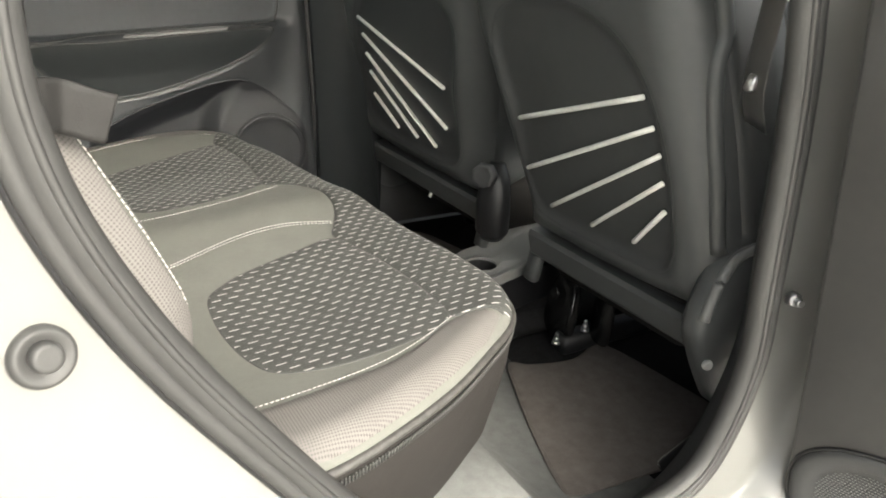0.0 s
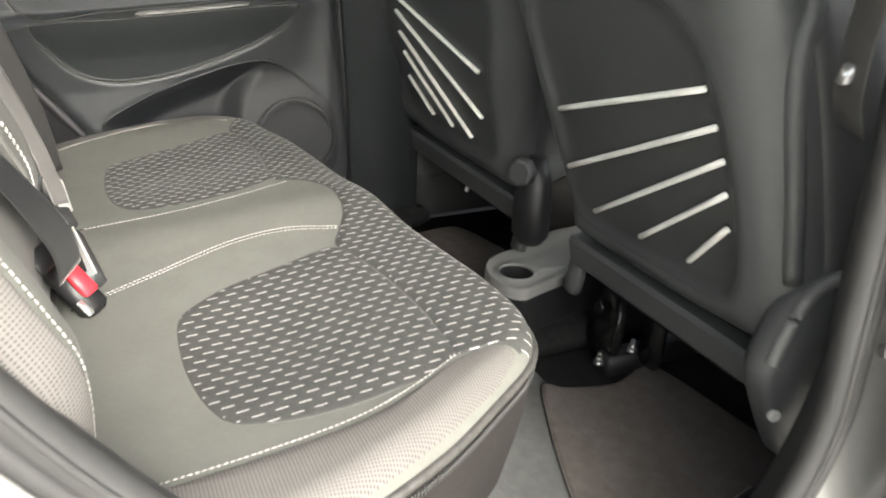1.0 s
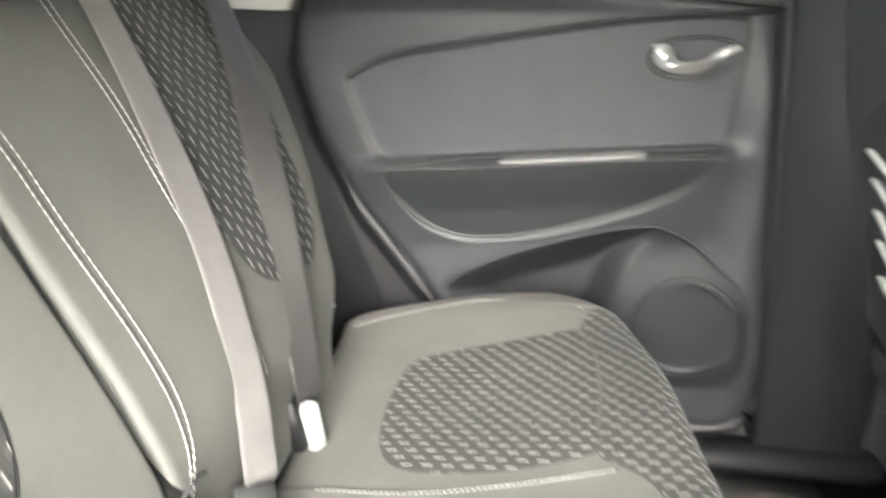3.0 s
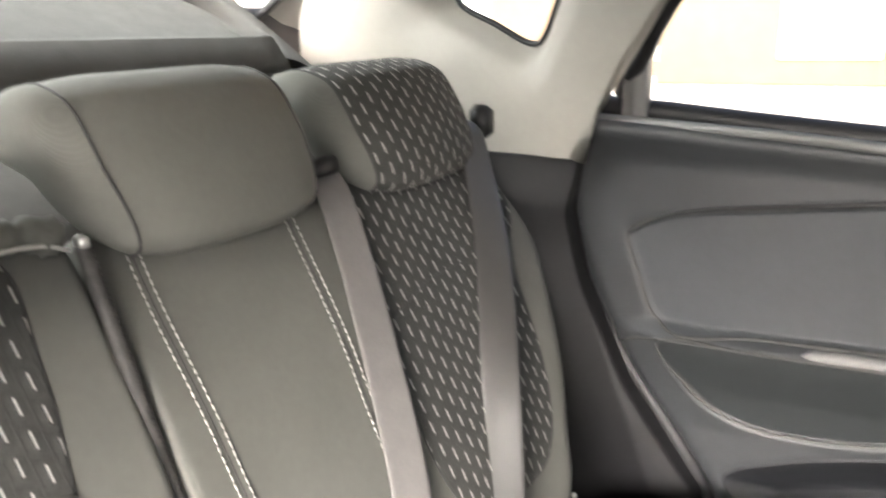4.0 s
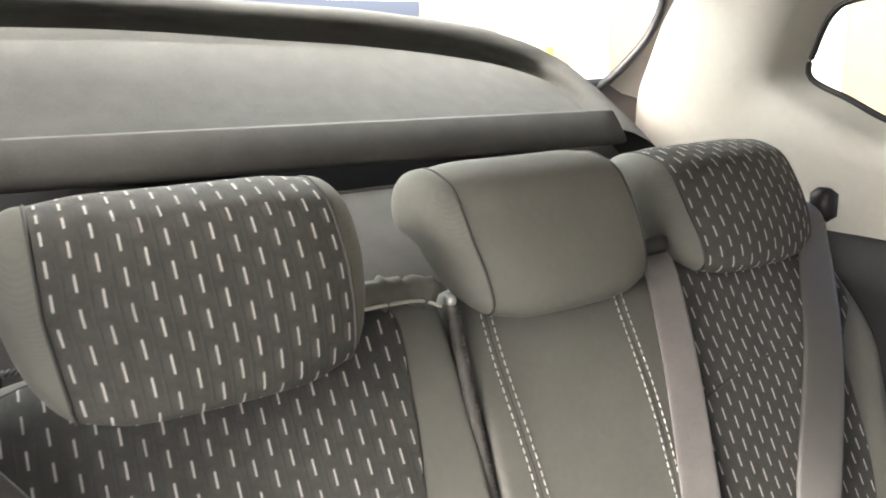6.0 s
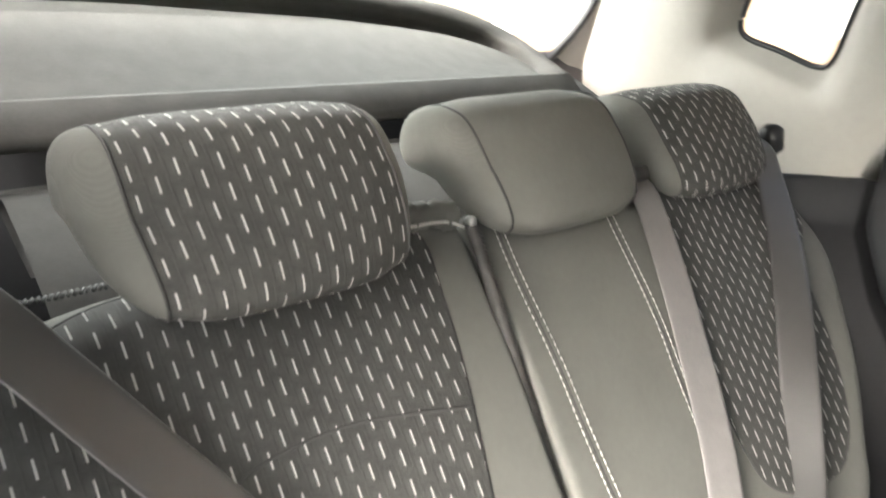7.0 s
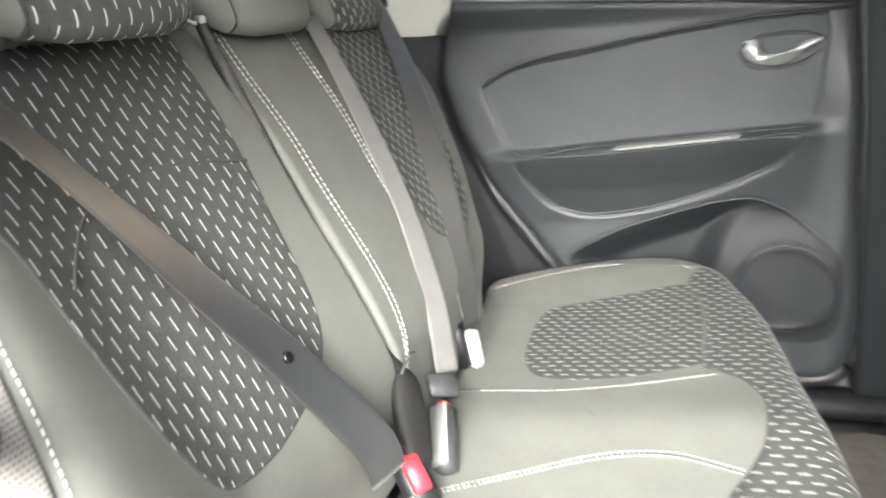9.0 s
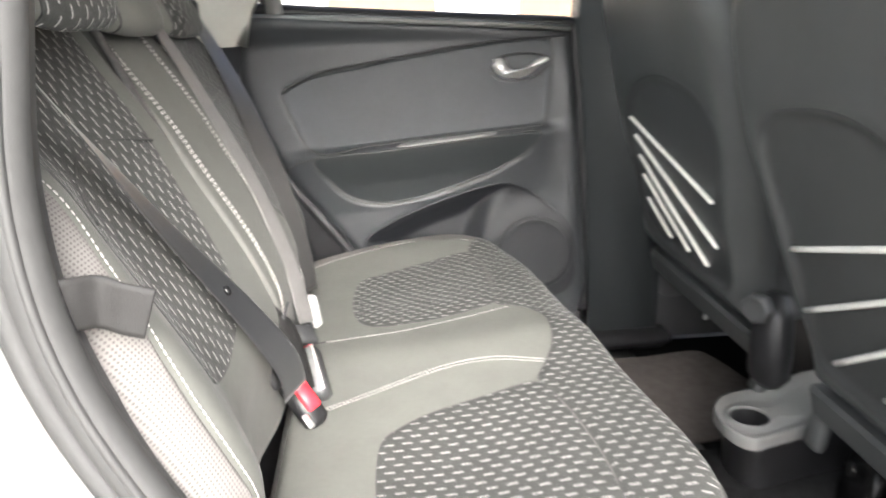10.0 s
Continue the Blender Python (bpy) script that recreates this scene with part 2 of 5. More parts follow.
def edge_distance(pts, loop):
    """How far each point lies from a closed loop; negative outside."""
    pts = np.atleast_2d(pts)
    a, b = loop, np.roll(loop, -1, axis=0)
    ab = b - a
    best = np.full(len(pts), 9.0)
    inside = np.zeros(len(pts), dtype=bool)
    for (ax, ay), (bx, by), (dx, dy) in zip(a, b, ab):
        t = np.clip(((pts[:, 0] - ax) * dx + (pts[:, 1] - ay) * dy) / (dx * dx + dy * dy + 1e-12), 0, 1)
        best = np.minimum(best, np.hypot(pts[:, 0] - ax - t * dx, pts[:, 1] - ay - t * dy))
        hit = ((ay > pts[:, 1]) != (by > pts[:, 1])) & (pts[:, 0] < (bx - ax) * (pts[:, 1] - ay) / (by - ay + 1e-12) + ax)
        inside ^= hit
    return np.where(inside, best, -best)


def step(x, a, b):
    t = np.clip((x - a) / (b - a), 0, 1)
    return t * t * (3 - 2 * t)


def loft(loops, closed=True, caps=False):
    """Faces between loops of equally many points."""
    n, vs, fs = len(loops[0]), [], []
    for lp in loops:
        vs += [tuple(q) for q in lp]
    for k in range(len(loops) - 1):
        for i in range(n if closed else n - 1):
            j = (i + 1) % n
            fs.append((k * n + i, k * n + j, (k + 1) * n + j, (k + 1) * n + i))
    if caps:
        fs.append(tuple(reversed(range(n))))
        fs.append(tuple(range((len(loops) - 1) * n, len(loops) * n)))
    return vs, fs


def rings(loop, surface, shrink, centre=None, uvf=None):
    """A filled loop as concentric rings: surface(points n x 2, how far in) gives places. uvf: uv from the points."""
    c = loop.mean(axis=0) if centre is None else np.array(centre)
    n, vs, us, fs = len(loop), [], [], []
    for s in shrink:
        q = c + (loop - c) * s
        vs += [tuple(v) for v in surface(q, s)]
        us += [tuple(v) for v in (uvf(q) if uvf else q)]
    for k in range(len(shrink) - 1):
        for i in range(n):
            j = (i + 1) % n
            fs.append((k * n + i, k * n + j, (k + 1) * n + j, (k + 1) * n + i))
    last = (len(shrink) - 1) * n
    mid = c[None, :]
    vs.append(tuple(surface(mid, 0.0)[0]))
    us.append(tuple((uvf(mid) if uvf else mid)[0]))
    fs += [(last + i, last + (i + 1) % n, len(vs) - 1) for i in range(n)]
    return vs, fs, us


FINE = [1.0, 0.995, 0.985, 0.97, 0.95, 0.92, 0.88, 0.83, 0.77, 0.7, 0.62, 0.53, 0.43, 0.32, 0.2, 0.1]


def tube(path, r, n=8, closed=False, caps=True, flat=1.0, up=None):
    """A round (or flattened) tube along a path of 3D points."""
    p = [Vector(q) for q in path]
    m, loops = len(p), []
    for i in range(m):
        d = (p[(i + 1) % m] - p[i - 1]) if closed else (p[min(i + 1, m - 1)] - p[max(i - 1, 0)])
        d.normalize()
        u = Vector(up) if up is not None else (Vector((0, 0, 1)) if abs(d.z) < 0.9 else Vector((1, 0, 0)))
        a = d.cross(u).normalized()
        b = a.cross(d).normalized()
        rad = r[i] if isinstance(r, (list, tuple)) else r
        loops.append([p[i] + a * rad * math.cos(2 * math.pi * k / n) + b * rad * flat * math.sin(2 * math.pi * k / n) for k in range(n)])
    if closed:
        loops.append(loops[0])
    return loft(loops, True, caps and not closed)


def box(lo, hi, bevel=0.004):
    """A box with chamfered edges, axis-aligned."""
    x0, y0, z0 = lo
    x1, y1, z1 = hi
    b = min(bevel, (x1 - x0) / 3, (y1 - y0) / 3, (z1 - z0) / 3)
    loops = []
    for z, i in ((z0, b), (z0 + b, 0), (z1 - b, 0), (z1, b)):
        a, c, d, e = x0 + i, x1 - i, y0 + i, y1 - i
        loops.append([(a + b, d, z), (c - b, d, z), (c, d + b, z), (c, e - b, z), (c - b, e, z), (a + b, e, z), (a, e - b, z), (a, d + b, z)])
    return loft(loops, True, True)


def placed(geo, m):
    return ([tuple(m @ Vector(v)) for v in geo[0]], *geo[1:])


def prism(loop2d, plane, depth, bevel=0.003):
    """A flat shape with rounded rim: plane(a, b, h) places it; it stands h = 0 to depth."""
    loop = np.array(loop2d)
    c = loop.mean(axis=0)
    sh = lambda d: c + (loop - c) * (1 - d / max(1e-6, np.abs(loop - c).max()))
    lv = [(sh(bevel), 0.0), (sh(0), bevel), (sh(0), depth - bevel), (sh(bevel), depth)]
    return loft([[plane(a, b, h) for a, b in q] for q, h in lv], True, True)


def stitches(path, size=0.0046, gap=0.0019, r=0.00075):
    """Threads one after the other along a 3D path."""
    p = np.array(path)
    s = np.concatenate([[0], np.cumsum(np.linalg.norm(np.diff(p, axis=0), axis=1))])
    geos, at = [], 0.0
    while at + size < s[-1]:
        pts = [[np.interp(at + size * k / 2, s, p[:, d]) for d in range(3)] for k in range(3)]
        geos.append(tube(pts, [r * 0.7, r, r * 0.7], 5))
        at += size + gap
    return join(*geos)


# ---- setting: ground and distance ----
solo("ground", ([(-200, -200, 0), (200, -200, 0), (200, 200, 0), (-200, 200, 0)], [(0, 1, 2, 3)]), M_GROUND, "pale sunlit concrete yard round the parked car", "ground", kind="structure")

def slab(loop, z0, z1, bevel=0.003):
    return prism(loop, lambda a, b, h: (a, b, z0 + h), z1 - z0, bevel)


# building across the yard, seen through the far windows
facade = thing("building", (0, 16, 0), "long low ochre building with pale bays across the yard", "building")
part("wall", box((-30, 16, 0), (30, 17, 6.5), 0.05), M_WALL, facade)
part("roof", box((-30.4, 15.4, 6.5), (30.4, 17.4, 6.9), 0.05), M_WALLP, facade)
for k in range(14):
    part("bay", box((-28 + 4.2 * k, 15.9, 0.5), (-26.2 + 4.2 * k, 16.02, 3.6), 0.03), M_WALLP, facade)
pale_wall = thing("yard_wall", (-18, 0, 0), "pale wall with yellow posts behind the car", "wall")
part("wall", box((-18.6, -12, 0), (-18, 14, 2.6), 0.05), M_WALLP, pale_wall)
for k in range(17):
    part("post", box((-18, -4 + 1.1 * k, 0), (-17.9, -3.7 + 1.1 * k, 2.4), 0.02), M_YELLOW, pale_wall)

# unseen wall, added only to shape the light entering the open door
light_wall = thing("unseen_light_wall", (0, -5, 0), "unseen low pale wall added to shape the light on the near side", "wall")
part("wall", box((-14, -5.4, 0), (14, -5.0, 1.2), 0.03), M_WALLP, light_wall)

# ---- shell of the car ----
FLOOR = 0.25


def far_y(z):
    """Inner face of the far side, leaning in above the sills."""
    return 0.70 - max(0.0, z - 1.17) * 0.45


solo("floor", join(slab([(-0.9, -0.68), (2.0, -0.68), (2.0, 0.70), (-0.9, 0.70)], 0.20, FLOOR), box((0.3, -0.10, FLOOR), (2.0, 0.08, 0.315), 0.03)),
     M_CARPET, "black carpeted car floor with a low centre tunnel", "floor", kind="structure")
solo("seat_base", loft([[(x, y, z) for x, z in ((-0.3, 0.25), (-0.3, 0.40), (0.40, 0.40), (0.45, 0.385), (0.51, 0.31), (0.56, 0.270), (0.62, 0.256), (0.78, 0.252), (0.78, 0.25))] for y in np.linspace(-0.66, 0.66, 12)], True, True), M_CARPETG, "grey carpeted step under the rear bench", "seat base", kind="structure")

# headliner and roof skin
roof = []
for x, zc in ((-0.62, 1.565), (-0.45, 1.58), (-0.2, 1.59), (0.2, 1.595), (0.8, 1.58), (1.3, 1.53)):
    roof.append([(x, y, zc - 0.07 * abs(y / 0.6) ** 3) for y in np.linspace(-0.62, 0.60, 15)])
lin = loft(roof, False)
solo("ceiling", lin, M_LINER, "pale fabric headliner of the car", "headliner", kind="structure")
skin = loft([[(x, y * 1.06, z + 0.045) for x, y, z in r] for r in roof], False)
solo("roof_skin", skin, M_PAINT, "pearl painted car roof", "roof", kind="structure")

# front end: doors, bulkhead, windscreen
for side, nm in ((1, "front_door_far"), (-1, "front_door_near")):
    y0, y1 = (0.69, 0.76) if side > 0 else (-0.79, -0.72)
    solo("trim", box((0.82 if side > 0 else 1.02, y0, 0.25), (1.95, y1, 1.12), 0.02), M_PLASTIC, "dark grained front door panel", "door panel", kind="structure")
solo("wall_front", box((1.95, -0.80, 0.2), (2.05, 0.78, 1.0), 0.03), M_PLASTIC, "dark dashboard bulkhead at the front", "dashboard", kind="structure")
ws = [(1.96, -0.72, 1.0), (1.96, 0.70, 1.0), (1.32, 0.58, 1.50), (1.32, -0.60, 1.50)]
w1 = solo("window_1", (ws + [(x + 0.004, y, z + 0.005) for x, y, z in ws], [(0, 1, 2, 3), (7, 6, 5, 4)]), M_GLASS, "clear windscreen glass", "window", kind="structure")
w1.visible_shadow = False

# far wall: B pillar, sills, pillars above the sill
def far_strip(pts, inset=0.0, depth=0.05):
    """A trim piece on the far side from its outline in x and z."""
    return prism(pts, lambda a, b, h: (a, far_y(b) + inset + depth - h, b), depth, 0.012)


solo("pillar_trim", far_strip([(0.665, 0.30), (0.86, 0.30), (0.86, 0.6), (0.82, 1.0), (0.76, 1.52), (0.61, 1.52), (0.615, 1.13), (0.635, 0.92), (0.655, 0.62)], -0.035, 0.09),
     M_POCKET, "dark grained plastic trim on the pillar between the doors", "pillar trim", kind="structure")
solo("sill_trim", join(box((-0.1, 0.635, 0.25), (0.9, 0.72, 0.305), 0.02)), M_BLACK, "dark plastic sill trim of the far door", "sill trim", kind="structure")
solo("wall_far", box((-0.95, 0.745, 0.2), (2.05, 0.80, 1.12), 0.03), M_PAINT, "pearl painted body side of the car", "body side", kind="structure")
solo("rear_quarter_trim", far_strip([(-0.9, 0.3), (0.05, 0.3), (0.03, 0.56), (-0.10, 0.73), (-0.185, 0.90), (-0.215, 1.02), (-0.195, 1.11), (-0.9, 1.11)], -0.055, 0.09),
     M_BLACK, "black plastic trim beside the rear seat", "side trim", kind="structure")

# pale rear pillar trim with a quarter window
def quarter_y(z):
    return 0.655 - (z - 1.1) * 0.22


hole = spline([(-0.412, 1.352), (-0.35, 1.318), (-0.29, 1.287), (-0.262, 1.298), (-0.232, 1.355), (-0.195, 1.430), (-0.205, 1.455), (-0.28, 1.465), (-0.36, 1.455), (-0.402, 1.395)], 80)
rim_out = [(-0.195, 1.11), (-0.165, 1.18), (-0.12, 1.262), (-0.07, 1.33), (-0.015, 1.40), (0.05, 1.50), (0.02, 1.53), (-0.2, 1.55), (-0.4, 1.55), (-0.58, 1.54), (-0.66, 1.45), (-0.74, 1.33), (-0.78, 1.2), (-0.78, 1.112), (-0.6, 1.11), (-0.4, 1.11)]
hc = hole.mean(axis=0)
# resample the outer edge by angle so that both loops pair up
dense = spline([q for a, b in zip(rim_out, rim_out[1:] + rim_out[:1]) for q in (a, ((a[0] + b[0]) / 2, (a[1] + b[1]) / 2))], 720)
ang = np.arctan2(dense[:, 1] - hc[1], dense[:, 0] - hc[0])
outer = np.array([dense[np.argmin(np.abs(np.angle(np.exp(1j * (ang - a)))))] for a in np.arctan2(hole[:, 1] - hc[1], hole[:, 0] - hc[0])])
trim_loops = []
for f, dy in ((0.0, 0.055), (0.10, 0.045), (0.22, 0.02), (0.34, 0.004), (0.5, 0.0), (0.75, 0.0), (1.0, 0.0)):
    q = hole + (outer - hole) * f if f > 0.34 else hc + (hole - hc) * (1 + 1.35 * f)
    if f == 0.34:
        q = hc + (hole - hc) * (1 + 1.35 * f)
    elif 0.34 < f < 1:
        inner = hc + (hole - hc) * (1 + 1.35 * 0.34)
        q = inner + (outer - inner) * ((f - 0.34) / 0.66)
    q = np.where(np.isnan(q), hole, q)
    trim_loops.append([(a, quarter_y(b) + dy, b) for a, b in q])
quarter = thing("rear_pillar_trim", (-0.4, 0.65, 1.1), "pale beige moulded rear pillar trim round a small quarter window", "pillar trim", kind="structure")
part("trim", loft(trim_loops), M_BEIGE, quarter)
part("gasket", tube([(a, quarter_y(b) + 0.052, b) for a, b in hole], 0.005, 8, True), M_BLACK, quarter, "black window gasket")
gp = part("pane", rings(hole, lambda q, s: np.column_stack([q[:, 0], 0.055 + quarter_y(1.0) - (q[:, 1] - 1.0) * 0.22, q[:, 1]]), [1.0, 0.5]), M_GLASS, quarter)
gp.visible_shadow = False

# far rear door window
door_win = [(-0.095, 1.160), (0.58, 1.106), (0.575, 1.43), (0.50, 1.475), (0.3, 1.485), (0.1, 1.465), (0.01, 1.41), (-0.092, 1.28)]
fw = thing("window_2", (0.2, 0.66, 1.15), "side window of the far rear door with black frame", "window", kind="structure")
pane = solo("pane", rings(np.array(door_win), lambda q, s: np.column_stack([q[:, 0], [far_y(z) + 0.03 for z in q[:, 1]], q[:, 1]]), [1.0, 0.5]), M_GLASS, "clear side glass", "pane")
pane.parent, pane.location = fw, (-0.2, -0.66, -1.15)
pane.visible_shadow = False
del pane["category"]
dwl = spline(door_win, 120)
part("window_frame", tube([(a, far_y(b) + 0.012, b) for a, b in dwl], 0.012, 8, True), M_BLACK, fw)
part("divider", box((-0.135, 0.672, 1.145), (-0.097, 0.70, 1.30), 0.004), M_CONSOLE, fw)
solo("rail_trim", tube([(0.63, far_y(1.30) - 0.005, 1.2), (0.595, far_y(1.45), 1.44), (0.50, far_y(1.5) - 0.01, 1.50), (0.3, far_y(1.51) - 0.01, 1.51), (0.09, far_y(1.49) - 0.01, 1.49), (0.0, far_y(1.43) - 0.005, 1.435), (-0.07, far_y(1.33), 1.345), (-0.14, 0.645, 1.24), (-0.195, 0.648, 1.11)], 0.014, 8), M_BEIGE,
     "pale edge trim above the far door", "trim", kind="structure")

# ---- tail: tray, hatch, glass ----
tray = thing("luggage_cover", (-0.6, 0, 1.25), "grey carpeted rigid luggage cover with a raised rim behind the seats", "luggage cover")


GROOVE = spline([(-0.75, -0.55, 1.457), (-0.75, -0.39, 1.454), (-0.75, -0.278, 1.449), (-0.75, -0.133, 1.438), (-0.75, 0.04, 1.425), (-0.75, 0.24, 1.399), (-0.745, 0.345, 1.373), (-0.72, 0.385, 1.350), (-0.66, 0.388, 1.322), (-0.60, 0.362, 1.298)], 70, False)
RIM = spline([(-0.785, -0.58, 1.515), (-0.785, -0.39, 1.511), (-0.785, -0.266, 1.505), (-0.785, -0.118, 1.495), (-0.785, 0.057, 1.485), (-0.785, 0.264, 1.460), (-0.785, 0.385, 1.428), (-0.775, 0.468, 1.388), (-0.70, 0.490, 1.330), (-0.60, 0.482, 1.270), (-0.54, 0.46, 1.245)], 70, False)
bar_y = np.clip(GROOVE[:, 1], -0.55, 0.362)
bed = []
for f in np.linspace(0, 1, 9):
    bed.append([(-0.585 + (gx + 0.585) * f, by + (gy - by) * f, 1.313 - 0.02 * by + (gz - 1.313 + 0.02 * by) * f - 0.010 * math.sin(math.pi * f)) for (gx, gy, gz), by in zip(GROOVE, bar_y)])
part("bed", loft(bed, False), M_SHELF, tray)
rim = []
for f, out, up in ((0.0, 0.0, 0.0), (0.02, 0.020, -0.012), (0.06, 0.070, -0.020), (0.36, 0.072, 0.0), (0.44, 0.030, 0.010), (0.48, 0.006, 0.012), (0.58, 0.0, 0.014), (0.78, 0.0, 0.010), (0.92, 0.004, 0.005), (1.0, 0.014, 0.0), (1.05, 0.03, -0.015), (1.05, 0.04, -0.12)):
    rim.append([(gx + (rx - gx) * f - out, gy + (ry - gy) * f, gz + (rz - gz) * f + up * 0.5) for (gx, gy, gz), (rx, ry, rz) in zip(GROOVE, RIM)])
part("rim", loft(rim, False), M_SHELF, tray, "raised carpeted rear rim")
prof = [(-0.034, 0.0), (-0.024, 0.009), (-0.012, 0.007), (0.016, -0.030), (0.020, -0.040), (0.012, -0.046), (-0.02, -0.042)]
bar = [[(-0.57 + dx, y, 1.312 - 0.02 * y + dz) for dx, dz in prof] for y in np.linspace(-0.55, 0.39, 30)]
part("front_bar", loft(bar, True, True), M_SHELF, tray)
ys = np.linspace(-0.50, 0.44, 48)
flap = thing("load_floor_flap", (-0.45, 0, 1.12), "grey carpeted flap hanging behind the backrests", "flap")
part("panel", loft([[(-0.335, y, 1.125) for y in ys], [(-0.36, y, 1.155) for y in ys], [(-0.42, y, 1.195) for y in ys], [(-0.50, y, 1.232) for y in ys], [(-0.525, y, 1.238) for y in ys], [(-0.538, y, 1.230) for y in ys], [(-0.54, y, 1.215) for y in ys], [(-0.42, y, 1.17) for y in ys]], False), M_SHELF, flap)
part("edge_roll", tube([(-0.530, y, 1.236) for y in ys], 0.006, 8), M_SHELF, flap, "rolled upper edge")
solo("trunk_lining", join(box((-0.80, -0.68, 0.2), (-0.77, 0.68, 1.36), 0.01), box((-0.80, -0.70, 0.2), (-0.3, -0.66, 1.1), 0.01)), M_BLACK, "black luggage space lining", "lining", kind="structure")


def hatch_x(z):
    return -0.80 + max(0.0, z - 1.30) * 0.62


hatch_loop = spline([(-0.50, 1.36), (0.0, 1.345), (0.44, 1.335), (0.525, 1.34), (0.575, 1.385), (0.605, 1.44), (0.60, 1.50), (0.55, 1.535), (0.45, 1.545), (0.0, 1.555), (-0.50, 1.545), (-0.60, 1.52), (-0.63, 1.44), (-0.60, 1.39)], 120)
rear_win = thing("window_3", (-0.78, 0, 1.33), "rear window glass with a black seal", "window", kind="structure")
rp = part("pane", rings(hatch_loop, lambda q, s: np.column_stack([[hatch_x(z) - 0.02 for z in q[:, 1]], q[:, 0], q[:, 1]]), [1.0, 0.6]), M_GLASS, rear_win)
rp.visible_shadow = False
part("seal", tube([(hatch_x(b), a, b) for a, b in hatch_loop], 0.009, 8, True), M_BLACK, rear_win, "black rubber seal")
c0 = hatch_loop.mean(axis=0)
frame_loops = []
for f, dx in ((1.0, -0.015), (1.02, 0.0), (1.10, 0.012), (1.35, 0.02)):
    q = c0 + (hatch_loop - c0) * np.array([f if f < 1.2 else 1.14, 1 + (f - 1) * 1.6])
    frame_loops.append([(hatch_x(max(1.2, b)) + dx, a, max(b, 1.05)) for a, b in q])
solo("tailgate_trim", loft(frame_loops), M_BEIGE, "pale trim round the rear window", "trim", kind="structure")
solo("wall_rear", box((-0.95, -0.80, 0.2), (-0.83, 0.80, 1.30), 0.03), M_PAINT, "pearl painted tailgate", "tailgate", kind="structure")

# ---- near side: door opening, seal, jamb ----
OPEN = spline([(0.655, 0.385), (0.715, 0.44), (0.752, 0.565), (0.742, 0.70), (0.712, 0.94), (0.682, 1.07), (0.64, 1.25), (0.60, 1.37), (0.50, 1.425), (0.25, 1.43), (0.03, 1.39), (-0.06, 1.27), (-0.098, 1.12), (-0.105, 1.02), (-0.092, 0.935),
               (-0.060, 0.85), (-0.010, 0.757), (0.058, 0.655), (0.135, 0.548), (0.21, 0.46), (0.29, 0.395), (0.40, 0.37), (0.54, 0.365)], 200)


def grown(d):
    """The opening's outline, d metres wider."""
    t = np.roll(OPEN, -1, axis=0) - np.roll(OPEN, 1, axis=0)
    nrm = np.stack([t[:, 1], -t[:, 0]], axis=1) / np.linalg.norm(t, axis=1)[:, None]
    return OPEN + nrm * d


def near_y(x):
    """The opening lies further out towards the front pillar."""
    return -0.685 - 0.035 * step(np.array(x), 0.2, 0.7)


def ring_at(d, dy, zlo=0.2, zhi=1.53, xlo=-0.96, xhi=1.1):
    q, lim = grown(d), grown(min(d, 0.088) + max(0.0, d - 0.088) * 0.3)
    k = step(OPEN[:, 0], 0.45, 0.60)[:, None]
    q = q * (1 - k) + lim * k
    return [(min(max(a, xlo), xhi), float(near_y(a)) + dy, min(max(b, zlo), zhi)) for a, b in q]


jamb = thing("door_frame", (0.3, -0.72, 0.36), "pearl painted body round the open rear door with a grey rubber seal", "door frame", kind="structure")
part("body", loft([ring_at(0.018, 0.0), ring_at(0.028, -0.008), ring_at(0.045, -0.014), ring_at(0.075, -0.030), ring_at(0.095, -0.037), ring_at(0.115, -0.046), ring_at(0.14, -0.060), ring_at(0.2, -0.088), ring_at(0.32, -0.105), ring_at(0.55, -0.10), ring_at(0.9, -0.08)]), M_PAINT, jamb)
part("seal", tube(ring_at(0.004, -0.008), 0.017, 12, True, up=(0, 1, 0)), M_RUBBER, jamb, "grey rubber door seal")
part("seal_lip", tube(ring_at(0.0, -0.0235), 0.004, 6, True, up=(0, 1, 0)), M_RUBBER, jamb)
part("seal_lip", tube(ring_at(0.021, -0.016), 0.009, 8, True, up=(0, 1, 0)), M_RUBBER, jamb)
def flared(d, front, dy):
    """A ring that stands back further along the front pillar."""
    k = step(OPEN[:, 0], 0.45, 0.62)
    return [tuple(np.array(a) * (1 - f) + np.array(b) * f) for a, b, f in zip(ring_at(d, dy), ring_at(front, dy), k)]


part("outer_lip", tube(ring_at(0.031, -0.012), 0.004, 6, True, up=(0, 1, 0)), M_BLACK, jamb, "black outer lip of the seal")
part("inner_trim", loft([flared(-0.006, -0.003, 0.006), flared(-0.004, 0.020, 0.022), flared(0.010, 0.050, 0.045), flared(0.05, 0.080, 0.065), flared(0.12, 0.12, 0.08)]), M_PLASTIC, jamb, "dark plastic inner trim")


def disc(c, axis, r, h, n=28, dish=0.0):
    """A rounded button along an axis."""
    a = Vector(axis).normalized()
    u = a.orthogonal().normalized()
    w = a.cross(u)
    loops = []
    for rr, hh in ((r, 0), (r, h * 0.6), (r * 0.92, h * 0.9), (r * 0.8, h), (r * 0.6, h - dish), (r * 0.45, h - dish), (r * 0.01, h - dish)):
        loops.append([Vector(c) + a * hh + (u * math.cos(2 * math.pi * k / n) + w * math.sin(2 * math.pi * k / n)) * rr for k in range(n)])
    return loft(loops, True, True)


